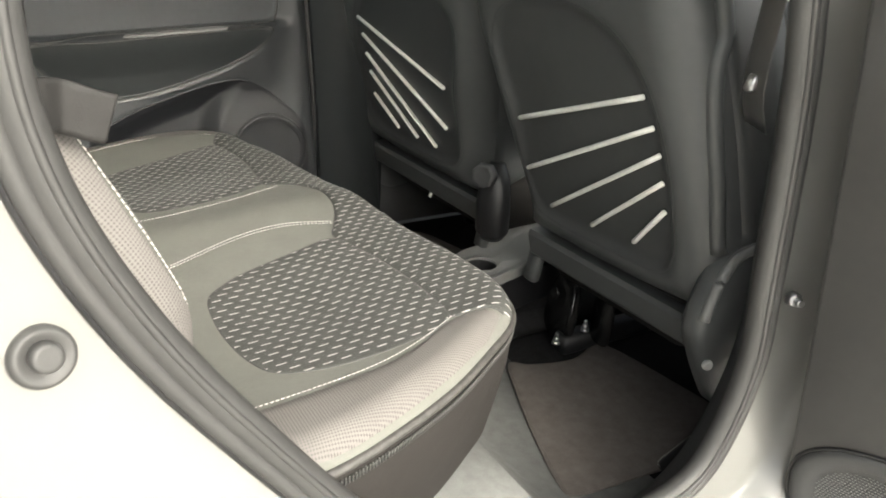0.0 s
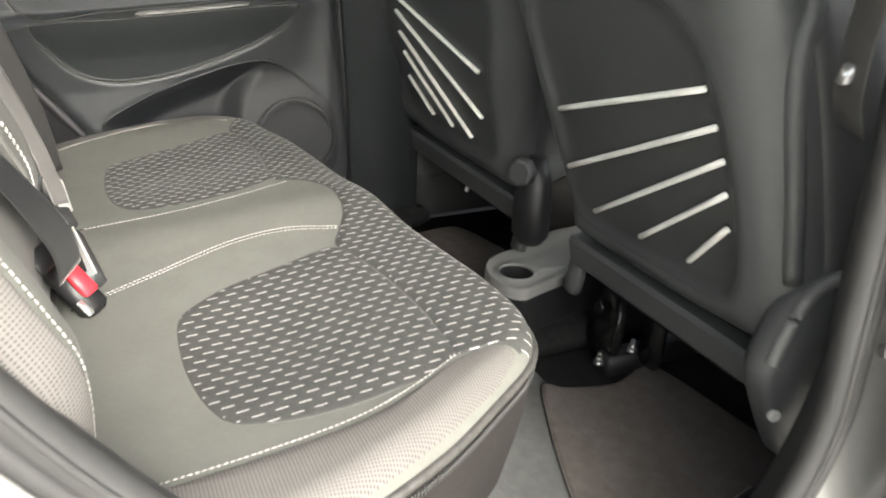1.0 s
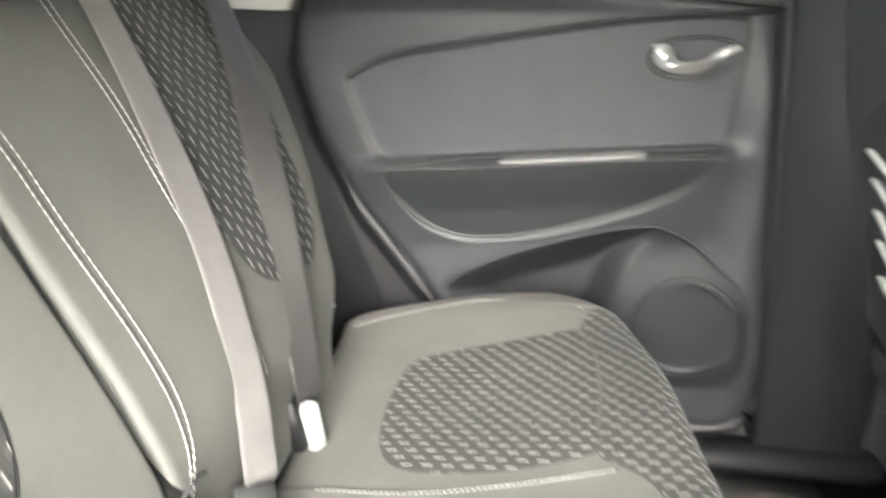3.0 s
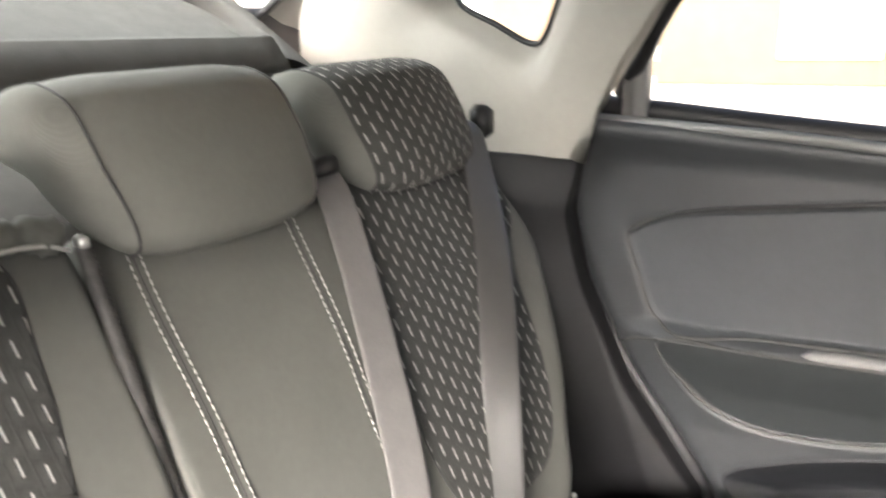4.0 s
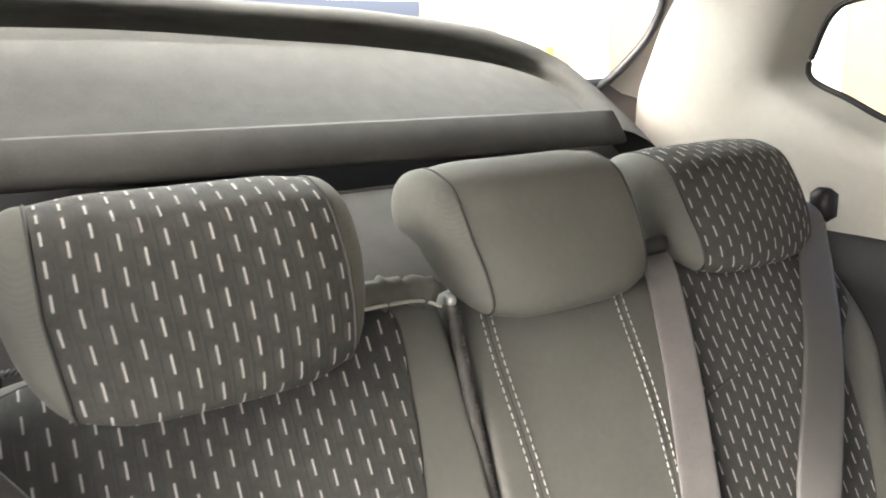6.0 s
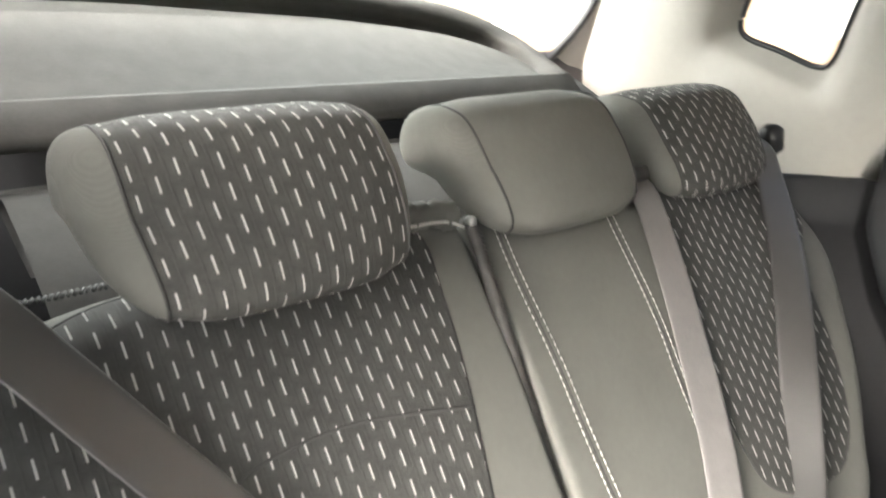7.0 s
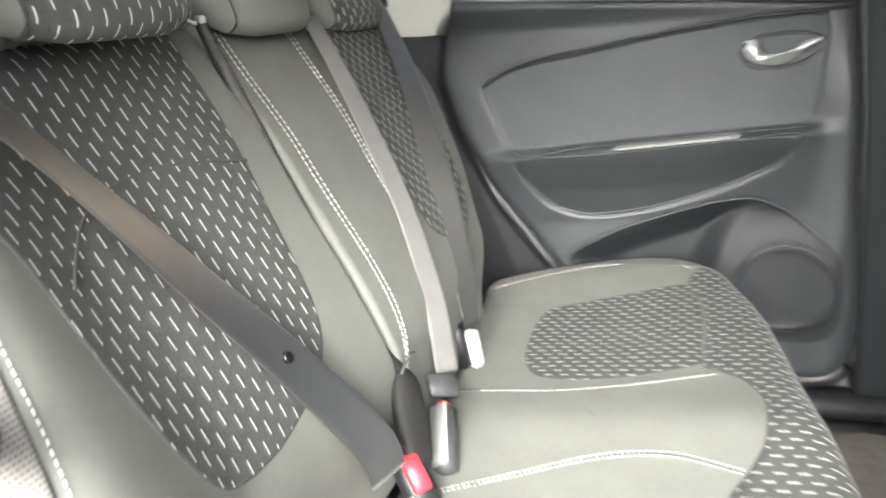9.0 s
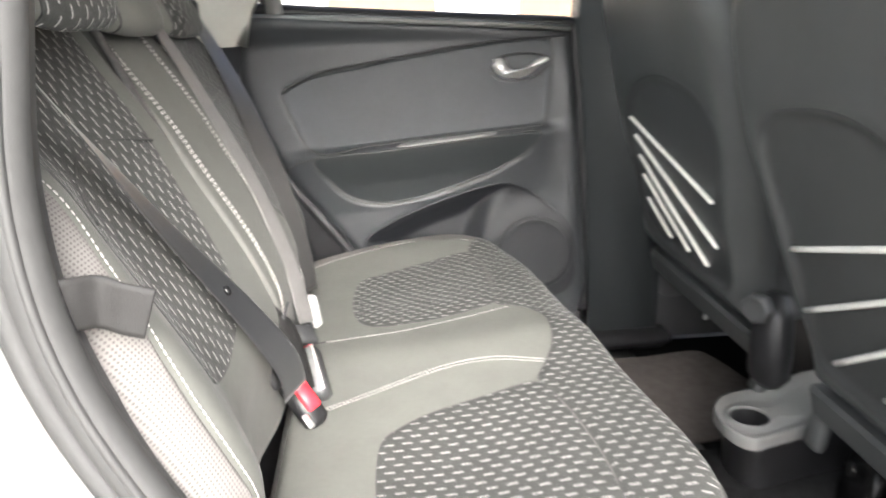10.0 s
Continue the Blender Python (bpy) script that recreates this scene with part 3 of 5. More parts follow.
PLUG = Vector((-0.118, -0.716, 0.803))
bump = part("buffer", disc(PLUG + Vector((0, 0.003, 0)), (0.3, -1, 0.25), 0.0245, 0.013, dish=0.005), M_RUBBER, jamb, "round grey rubber door buffer")
part("buffer_core", disc(PLUG + Vector((0.002, -0.002, 0.002)), (0.3, -1, 0.25), 0.0125, 0.013, 20), M_RUBBER, bump)
part("striker_bolt", join(disc((0.783, -0.750, 0.683), (-0.5, -1, 0.1), 0.011, 0.012, 6), disc((0.781, -0.756, 0.683), (-0.5, -1, 0.1), 0.006, 0.016, 16)), M_STEEL, jamb, "steel hinge bolt")

# ---- open near door ----
door2 = thing("door_2", (0.80, -0.83, 0.3), "open near rear door with dark grained inner panel and speaker grille", "door", kind="structure")


def door2_pt(a, b, h):
    """a along the door from its hinges, b height, h out of the inner face."""
    lean = (1.0 - b) * 0.175
    return tuple(Vector((0.703 + lean, -0.80, b)) + Vector((0.26, -0.966, 0)) * a + Vector((-0.966, -0.26, 0)) * h)


d2loop = spline([(0.0, 0.20), (0.006, 0.175), (0.03, 0.165), (0.3, 0.17), (0.7, 0.25), (0.86, 0.6), (0.88, 0.9), (0.85, 1.14), (0.5, 1.16), (0.03, 1.15), (0.006, 1.14), (0.0, 1.11), (0.0, 0.85), (0.0, 0.6)], 160)
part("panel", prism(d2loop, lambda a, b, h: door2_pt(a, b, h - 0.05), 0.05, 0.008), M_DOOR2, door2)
part("outer_skin", prism(d2loop, lambda a, b, h: door2_pt(a + 0.03, b, h - 0.13), 0.078, 0.008), M_PAINT, door2)
SPK2 = np.array((0.185, 0.405))
ell = lambda ra, rb, n=64: [(SPK2[0] + ra * math.copysign(abs(math.cos(t)) ** 0.8, math.cos(t)), SPK2[1] + rb * math.copysign(abs(math.sin(t)) ** 0.8, math.sin(t))) for t in np.linspace(0, 2 * math.pi, n, endpoint=False)]
sp = part("speaker", loft([[door2_pt(a, b, h) for a, b in ell(ra, rb)] for ra, rb, h in ((0.180, 0.107, -0.002), (0.178, 0.105, 0.006), (0.170, 0.098, 0.009), (0.150, 0.080, 0.008), (0.146, 0.077, 0.003), (0.01, 0.01, 0.003))]), M_PLASTIC, door2, "rounded speaker cover")
part("rim", tube([door2_pt(a, b, 0.002) for a, b in ell(0.182, 0.109, 80)], 0.0025, 6, True), M_BLACK, sp)
gr = []
for i in range(62):
    for k in range(34):
        a, b = SPK2[0] - 0.142 + 0.0046 * i + 0.0023 * (k % 2), SPK2[1] - 0.076 + 0.0046 * k
        if abs((a - SPK2[0]) / 0.144) ** 2.5 + abs((b - SPK2[1]) / 0.075) ** 2.5 < 1:
            c = Vector(door2_pt(a, b, 0.003))
            gr.append(([tuple(c + Vector(door2_pt(a + da, b + db, 0.003 + h)) - Vector(door2_pt(a, b, 0.003))) for da, db, h in ((-0.0018, 0, 0), (0, -0.0014, 0), (0.0018, 0, 0), (0, 0.0014, 0), (0, 0, 0.0022))], [(0, 1, 4), (1, 2, 4), (2, 3, 4), (3, 0, 4)]))
part("grille", join(*gr), M_CONSOLE, sp, "fine woven speaker grille")

# ---- far rear door ----
door1 = thing("door_1", (0.2, 0.69, 0.3), "closed far rear door with dark grey moulded panel, armrest and satin handle", "door", kind="structure")
D1 = spline([(-0.200, 1.160), (-0.215, 1.10), (-0.222, 1.02), (-0.195, 0.908), (-0.150, 0.825), (-0.11, 0.76), (-0.03, 0.655), (0.03, 0.57), (0.08, 0.46), (0.13, 0.37), (0.25, 0.33), (0.5, 0.325), (0.62, 0.345), (0.658, 0.42), (0.66, 0.50), (0.65, 0.61), (0.638, 0.76), (0.627, 0.914), (0.615, 1.03), (0.607, 1.105), (0.59, 1.123), (0.4, 1.137), (0.1, 1.158), (-0.1, 1.174), (-0.18, 1.177)], 220)
POCK = spline([(-0.047, 0.832), (0.10, 0.843), (0.24, 0.854), (0.40, 0.868), (0.52, 0.877), (0.49, 0.826), (0.44, 0.793), (0.375, 0.762), (0.24, 0.718), (0.15, 0.702), (0.088, 0.702), (0.03, 0.722), (-0.01, 0.76)], 120)
UPPER = spline([(-0.052, 0.846), (-0.10, 0.93), (-0.118, 0.99), (-0.09, 1.012), (-0.03, 1.034), (0.07, 1.05), (0.17, 1.066), (0.38, 1.094), (0.53, 1.102), (0.555, 1.08), (0.55, 0.99), (0.54, 0.90), (0.515, 0.887), (0.3, 0.872), (0.1, 0.856)], 140)
LOWER = spline([(0.06, 0.605), (0.13, 0.65), (0.205, 0.683), (0.30, 0.715), (0.37, 0.735), (0.44, 0.742), (0.50, 0.718), (0.55, 0.68), (0.60, 0.63), (0.62, 0.56), (0.615, 0.46), (0.55, 0.42), (0.36, 0.42), (0.22, 0.46), (0.14, 0.50), (0.08, 0.56)], 120)
LOWP = spline([(0.06, 0.605), (0.13, 0.65), (0.205, 0.683), (0.30, 0.715), (0.37, 0.735), (0.46, 0.745), (0.43, 0.70), (0.40, 0.645), (0.38, 0.58), (0.36, 0.50), (0.22, 0.46), (0.14, 0.50), (0.08, 0.56)], 100)
SPK = (0.512, 0.545)


def door_in(q):
    """How far the door panel stands into the car."""
    x, z = q[:, 0], q[:, 1]
    d = edge_distance(q, D1)
    h = -0.03 * (1 - np.sqrt(1 - (1 - np.clip(d, 0, 0.03) / 0.03) ** 2))
    zt = 0.836 + 0.073 * (x + 0.047)
    ledge = step(zt - z, -0.016, 0.002) * (1 - np.clip((zt - z) / 0.16, 0, 1))
    h = h + 0.038 * ledge * step(x, -0.16, -0.02) * (1 - step(x, 0.50, 0.60))
    h = h - 0.007 * step(edge_distance(q, UPPER), -0.004, 0.008)
    h = h - 0.011 * step(edge_distance(q, POCK), -0.005, 0.006) * (1 - step(z - zt, -0.10, -0.01))
    h = h - 0.034 * step(edge_distance(q, LOWP), -0.002, 0.07) - 0.003 * step(edge_distance(q, LOWER), -0.004, 0.008)
    r = np.hypot(x - SPK[0], z - SPK[1])
    h = h + 0.005 * (1 - step(r, 0.095, 0.16)) - 0.004 * (1 - step(r, 0.084, 0.092))
    h = h + 0.02 * np.exp(-((x - 0.60) / 0.05) ** 2) * (1 - step(z, 0.95, 1.1))
    h = h + 0.03 * step(z, 1.10, 1.17)
    return h


def door_sheet(lift=0.0):
    def f(q, s):
        return np.column_stack([q[:, 0], 0.681 - door_in(q) - (lift if s < 0.995 else -0.001), q[:, 1]])
    return f


MANY = list(np.concatenate([[1.0, 0.997, 0.99], np.linspace(0.98, 0.04, 52)]))
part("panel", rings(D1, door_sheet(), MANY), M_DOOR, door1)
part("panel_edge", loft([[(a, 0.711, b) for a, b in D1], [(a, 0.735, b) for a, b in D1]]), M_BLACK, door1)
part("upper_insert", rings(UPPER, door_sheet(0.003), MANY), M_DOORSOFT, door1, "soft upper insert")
# dark patch over pocket and speaker surround, part of it painted shade
part("map_pocket", rings(LOWER, door_sheet(0.004), MANY), M_LOWER, door1, "dark map pocket and lower panel, partly darkened as shade")
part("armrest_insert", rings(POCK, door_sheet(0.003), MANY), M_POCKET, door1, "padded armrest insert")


def on_door(pts, lift=0.001):
    q = np.array(pts)
    return [(a, 0.681 - h - lift, b) for (a, b), h in zip(q, door_in(q))]


part("groove", tube(on_door(UPPER, -0.0005), 0.003, 6, True), M_SEAM, door1)
part("groove", tube(on_door(POCK, -0.0005), 0.003, 6, True), M_SEAM, door1)
part("trim_line", tube(on_door(spline([(-0.118, 0.992), (-0.03, 1.036), (0.17, 1.068), (0.38, 1.096), (0.59, 1.106)], 40, False), 0.0), 0.0035, 6), M_BLACK, door1)
part("cross_line", tube(on_door(spline([(-0.125, 0.80), (-0.09, 0.82), (-0.05, 0.832)], 12, False), -0.001), 0.0025, 6), M_SEAM, door1)
part("pull_slot", prism(spline([(0.17, 0.853), (0.175, 0.860), (0.30, 0.870), (0.40, 0.878), (0.402, 0.872), (0.30, 0.863)], 40), lambda a, b, h: (a, float(0.681 - door_in(np.array([[a, b]]))[0]) - h, b), 0.004, 0.001), M_CONSOLE, door1, "pale slot along the armrest")
# handle: dished bezel with a curved lever
bez = spline([(0.404, 1.036), (0.425, 1.058), (0.47, 1.066), (0.52, 1.063), (0.553, 1.046), (0.535, 1.022), (0.505, 1.006), (0.455, 1.000), (0.415, 1.010)], 60)
hy = 0.681 - float(door_in(np.array([[0.48, 1.03]]))[0])
handle = part("handle", rings(bez, lambda q, s: np.column_stack([q[:, 0], np.full(len(q), hy - 0.002 + 0.03 * (1 - step(np.array(s), 0.45, 0.95))), q[:, 1]]), [1.0, 0.97, 0.93, 0.86, 0.75, 0.6, 0.45, 0.25]), M_BLACK, door1, "dished black handle recess")
rim_l = [(a, hy - 0.004, b) for a, b in bez]
part("bezel", tube(rim_l, 0.0035, 8, True), M_PLASTIC, handle)
part("dish_boss", disc((0.452, hy + 0.014, 1.040), (0, -1, 0.2), 0.011, 0.008, 18, 0.002), M_PLASTIC, handle)
lever = spline([(0.408, 1.052), (0.412, 1.026), (0.432, 1.012), (0.468, 1.008), (0.500, 1.018), (0.522, 1.036), (0.552, 1.050), (0.546, 1.056), (0.518, 1.050), (0.498, 1.036), (0.474, 1.028), (0.452, 1.028), (0.440, 1.038), (0.432, 1.056)], 90)
part("lever", prism(lever, lambda a, b, h: (a, hy + 0.004 - h - 0.012 * math.sin(max(0, min(1, (a - 0.41) / 0.14)) * math.pi), b), 0.010, 0.003), M_SATIN, handle, "satin metal lever")
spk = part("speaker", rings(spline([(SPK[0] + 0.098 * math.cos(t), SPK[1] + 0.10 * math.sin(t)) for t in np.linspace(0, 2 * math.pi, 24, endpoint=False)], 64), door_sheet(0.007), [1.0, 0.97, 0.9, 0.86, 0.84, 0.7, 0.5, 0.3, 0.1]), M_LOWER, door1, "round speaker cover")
for rr in (0.101, 0.088):
    part("ring", tube(on_door([(SPK[0] + rr * math.cos(t), SPK[1] + rr * math.sin(t)) for t in np.linspace(0, 2 * math.pi, 60, endpoint=False)], 0.006), 0.002, 6, True), M_BLACK, spk)
part("seal", tube([(a, 0.702, b) for a, b in (D1 - D1.mean(axis=0)) * 1.025 + D1.mean(axis=0)], 0.018, 8, True), M_BLACK, door1, "black door seal")
part("waist_seal", tube([(-0.2, 0.672, 1.174), (0.1, 0.672, 1.160), (0.4, 0.672, 1.139), (0.6, 0.672, 1.122)], 0.008, 8), M_CONSOLE, door1)

# ---- rear bench cushion ----
C_LOOP = spline([(-0.030, -0.640), (0.0, -0.672), (0.05, -0.688), (0.14, -0.684), (0.22, -0.664), (0.316, -0.628), (0.40, -0.580), (0.474, -0.528), (0.508, -0.460), (0.516, -0.36), (0.502, -0.24), (0.483, -0.07), (0.468, 0.10), (0.456, 0.22), (0.440, 0.36), (0.412, 0.472), (0.362, 0.574),
                 (0.24, 0.614), (0.07, 0.588), (-0.035, 0.549), (-0.073, 0.531), (-0.085, 0.513), (-0.083, 0.46), (-0.072, 0.3), (-0.045, 0.0), (-0.035, -0.4)], 240)


def cushion_z(q):
    x, y = q[:, 0], q[:, 1]
    d = edge_distance(q, C_LOOP)
    z = 0.600 + 0.08 * x
    z = z - 0.016 * np.exp(-((x - 0.20) / 0.13) ** 2 - ((y + 0.37) / 0.13) ** 2) - 0.012 * np.exp(-((x - 0.17) / 0.13) ** 2 - ((y - 0.29) / 0.13) ** 2)
    z = z + 0.012 * np.exp(-((y + 0.02) / 0.09) ** 2) * step(x, -0.1, 0.1) + 0.010 * step(y, 0.44, 0.56) + 0.004 * step(-y, 0.50, 0.62)
    r = 0.05 - 0.014 * step(-y, 0.35, 0.5) - 0.034 * np.maximum(step(y, 0.40, 0.52) * (1 - step(x, 0.26, 0.36)), 1 - step(x, -0.03, 0.05))
    e = 1 - np.clip(d, 0, r) / r
    return z - r * (1 - np.sqrt(np.clip(1 - e * e, 0, 1)))


def on_cushion(lift=0.0, puff=0.0):
    def f(q, s):
        up = -0.001 if s > 0.998 else lift + puff * (1 - s ** 4)
        return np.column_stack([q[:, 0], q[:, 1], cushion_z(q) + up])
    return f


def cush_path(pts, n=60, lift=0.0015, closed=False):
    q = spline(pts, n, closed)
    return [(a, b, z + lift) for (a, b), z in zip(q, cushion_z(q))]


def side_uv(q):
    return q[:, ::-1]


rear_bench = thing("rear_bench", (0.1, 0, 0.40), "grey fabric rear bench with dash-patterned panels and split backrest", "bench")
bench = part("cushion", rings(C_LOOP, on_cushion(), [1.0, 0.997, 0.99, 0.98, 0.965, 0.95, 0.93, 0.9, 0.86, 0.8, 0.72, 0.63, 0.53, 0.42, 0.3, 0.17, 0.07], (0.2, -0.05), side_uv), M_PLAIN, rear_bench)
cl = C_LOOP
zc = cushion_z(cl)
cm = np.array((0.2, -0.05))
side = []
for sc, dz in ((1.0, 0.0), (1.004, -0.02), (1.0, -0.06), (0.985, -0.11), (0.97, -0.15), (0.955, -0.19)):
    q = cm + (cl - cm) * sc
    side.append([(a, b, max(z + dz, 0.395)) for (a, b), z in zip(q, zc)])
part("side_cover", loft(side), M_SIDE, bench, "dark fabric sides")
part("edge_piping", tube([(a, b, z + 0.001) for (a, b), z in zip(cm + (cl - cm) * 1.002, zc)], 0.0058, 8, True), M_ZIP, bench, "ribbed edge piping")

chain = []
for k in range(1, 1 + len(cl) * 3):
    f = k / 3.0
    i, w = int(f) % len(cl), f - int(f)
    p = cl[i] * (1 - w) + cl[(i + 1) % len(cl)] * w
    if p[1] > -0.30 or p[0] < 0.0:
        continue
    z = zc[i] * (1 - w) + zc[(i + 1) % len(cl)] * w
    out = (p - cm) / np.linalg.norm(p - cm)
    a, b = p + out * 0.0045, p + out * 0.0035
    chain.append(tube([(a[0], a[1], z - 0.011), (b[0], b[1], z - 0.021)], 0.0016, 5))
part("chain_seam", join(*chain), M_SEAM, bench, "ribbed seam below the bolster")

NPATCH = spline([(0.101, -0.290), (0.118, -0.262), (0.171, -0.228), (0.26, -0.202), (0.340, -0.186), (0.362, -0.25), (0.376, -0.33), (0.382, -0.43), (0.372, -0.518), (0.292, -0.543), (0.204, -0.545), (0.142, -0.527), (0.117, -0.503), (0.101, -0.444), (0.095, -0.36)], 150)
FPATCH = spline([(0.046, 0.30), (0.058, 0.372), (0.10, 0.402), (0.195, 0.438), (0.308, 0.469), (0.328, 0.40), (0.333, 0.30), (0.326, 0.20), (0.322, 0.150), (0.225, 0.107), (0.137, 0.097), (0.082, 0.112), (0.056, 0.160), (0.046, 0.23)], 150)
part("centre_panel", rings(NPATCH, on_cushion(0.001, 0.004), FINE, None, side_uv), M_PATTERN, bench, "dash-patterned fabric panel")
part("centre_panel", rings(FPATCH, on_cushion(0.001, 0.004), FINE, None, side_uv), M_PATTERN, bench, "dash-patterned fabric panel")
part("seam", tube(cush_path(NPATCH[::3], 120, 0.0, True), 0.0012, 6, True), M_SEAM, bench)
part("seam", tube(cush_path(FPATCH[::3], 120, 0.0, True), 0.0012, 6, True), M_SEAM, bench)
# patterned strip along the front
A = spline([(0.354, 0.560), (0.322, 0.51), (0.314, 0.468), (0.333, 0.40), (0.338, 0.30), (0.331, 0.20), (0.327, 0.142), (0.352, 0.121), (0.380, 0.093), (0.397, 0.045), (0.400, 0.0), (0.391, -0.072), (0.366, -0.131), (0.345, -0.180), (0.366, -0.25), (0.380, -0.33), (0.386, -0.43), (0.377, -0.512), (0.395, -0.519), (0.42, -0.518), (0.444, -0.528), (0.452, -0.536)], 140, False)
B = spline([(0.368, 0.566), (0.392, 0.522), (0.412, 0.472), (0.440, 0.36), (0.456, 0.22), (0.468, 0.10), (0.483, -0.07), (0.502, -0.24), (0.516, -0.36), (0.508, -0.460), (0.490, -0.502), (0.466, -0.533)], 140, False)
strip, suv = [], []
for f in (0, 0.03, 0.12, 0.25, 0.4, 0.55, 0.7, 0.8, 0.88, 0.94, 0.98, 0.998):
    q = A + (B - A) * f
    zz = cushion_z(q) + (-0.001 if f == 0 else 0.0025)
    strip.append([(a, b, z) for (a, b), z in zip(q, zz)])
    suv += [(b, a) for a, b in q]
zz = cushion_z(B + (A - B) * 0.002)
for dz, inset in ((0.012, 0.004), (0.03, 0.005), (0.05, 0.003), (0.075, -0.002)):
    dirn = (B - cm) / np.linalg.norm(B - cm, axis=1)[:, None]
    q = B + dirn * inset
    strip.append([(a, b, z - dz) for (a, b), z in zip(q, zz)])
    suv += [(b, a + dz) for (a, b) in q]
g = loft(strip, False)
part("front_strip", (g[0], g[1], suv), M_PATTERN, bench, "dash-patterned front roll")
part("seam", tube([(a, b, z + 0.0005) for (a, b), z in zip(A, cushion_z(A))], 0.0012, 6), M_SEAM, bench)
# black filler box: the shade of the crease behind the cushion
part("gap_shade", box((-0.30, -0.62, 0.40), (-0.045, 0.58, 0.50), 0.02), M_BLACK, rear_bench, "black filler standing in for the shade in the gap under the backrest")
# pale mesh bolsters at both ends
NB = spline([(0.005, -0.588), (0.047, -0.588), (0.147, -0.587), (0.241, -0.579), (0.314, -0.556), (0.365, -0.530), (0.392, -0.524), (0.42, -0.524), (0.444, -0.536), (0.430, -0.552), (0.395, -0.578), (0.312, -0.624), (0.218, -0.660), (0.14, -0.680), (0.05, -0.682), (0.005, -0.668), (-0.015, -0.63)], 150)
FB = spline([(-0.072, 0.490), (-0.01, 0.523), (0.07, 0.556), (0.15, 0.579), (0.22, 0.585), (0.28, 0.572), (0.325, 0.540), (0.350, 0.562), (0.30, 0.595), (0.24, 0.608), (0.15, 0.602), (0.07, 0.583), (-0.035, 0.543), (-0.072, 0.525), (-0.080, 0.508)], 120)
part("bolster", rings(NB, on_cushion(0.0015, 0.003), FINE, (0.21, -0.622), side_uv), M_MESH, bench, "pale mesh bolster")
part("bolster", rings(FB, on_cushion(0.0015, 0.003), FINE, (0.14, 0.577), side_uv), M_MESH, bench, "pale mesh bolster")
for pts in ([(0.0, -0.580), (0.047, -0.580), (0.147, -0.579), (0.241, -0.571), (0.314, -0.548), (0.378, -0.517)],
            [(0.003, -0.192), (0.084, -0.157), (0.195, -0.112), (0.283, -0.104), (0.364, -0.131)],
            [(0.006, -0.184), (0.086, -0.149), (0.196, -0.104), (0.285, -0.096), (0.366, -0.124)],
            [(0.004, 0.057), (0.115, 0.053), (0.229, 0.077), (0.347, 0.113)],
            [(-0.070, 0.482), (-0.01, 0.515), (0.07, 0.548), (0.15, 0.571), (0.22, 0.577), (0.28, 0.564), (0.320, 0.532)]):
    part("stitching", stitches(cush_path(pts, 80, 0.0018)), M_THREAD, bench, "pale double stitching")
part("seam", tube(cush_path([(-0.02, -0.200), (0.003, -0.188), (0.084, -0.153), (0.195, -0.108), (0.283, -0.100), (0.364, -0.128)], 60, -0.0002), 0.0018, 6), M_SEAM, bench)
part("seam", tube(cush_path([(-0.04, 0.062), (0.004, 0.061), (0.115, 0.057), (0.229, 0.081), (0.347, 0.117)], 60, -0.0002), 0.0018, 6), M_SEAM, bench)

# ---- rear backrests ----
LEANB = radians(24.7)
BO = Vector((-0.0414, 0.0, 0.7472))
BU = Vector((-math.sin(LEANB), 0, math.cos(LEANB)))
BN = Vector((math.cos(LEANB), 0, math.sin(LEANB)))


def back_pt(u, v, h=0.0):
    return BO + BU * v + BN * h + Vector((0, u, 0))


NEAR_LOOP = spline([(-0.143, -0.12), (-0.150, -0.05), (-0.150, 0.05), (-0.146, 0.2), (-0.139, 0.35), (-0.134, 0.45), (-0.142, 0.480), (-0.18, 0.487), (-0.25, 0.489), (-0.40, 0.490), (-0.49, 0.485), (-0.552, 0.468), (-0.598, 0.42), (-0.640, 0.32), (-0.668, 0.2), (-0.683, 0.05), (-0.678, -0.1), (-0.64, -0.155), (-0.42, -0.14), (-0.2, -0.125)], 240)
FAR_LOOP = spline([(-0.135, -0.13), (-0.140, -0.05), (-0.140, 0.05), (-0.136, 0.2), (-0.129, 0.35), (-0.124, 0.45), (-0.116, 0.480), (-0.08, 0.487), (0.05, 0.487), (0.2, 0.489), (0.32, 0.489), (0.40, 0.483), (0.445, 0.46), (0.470, 0.41), (0.478, 0.32), (0.460, 0.24), (0.428, 0.15), (0.382, 0.05), (0.348, -0.06), (0.33, -0.14), (0.2, -0.145), (0.0, -0.14)], 280)


def back_h(q, loop, mirror):
    u, v = q[:, 0], q[:, 1]
    out = (-u - 0.045) * mirror            # outwards from the middle of the bench
    d = edge_distance(q, loop)
    r = 0.009 + 0.041 * step(np.abs(u + 0.137), 0.05, 0.2)
    if mirror > 0:
        r = r + 0.022 * step(out, 0.45, 0.56) * (1 - step(v, 0.30, 0.42))
    e = 1 - np.clip(d, 0, r) / r
    h = -r * (1 - np.sqrt(np.clip(1 - e * e, 0, 1)))
    h = h + (0.054 * step(out, 0.40, 0.575) if mirror > 0 else 0.012 * step(out, 0.38, 0.52)) * (1 - step(v, 0.30, 0.48)) + 0.010 * np.exp(-((v - 0.10) / 0.13) ** 2)
    h = h - 0.024 * step(v, 0.28, 0.50) - 0.055 * step(-v, -0.03, 0.13)
    h = h - 0.008 * np.exp(-((out - 0.31) / 0.10) ** 2) * (1 - step(v, 0.36, 0.45))
    return h


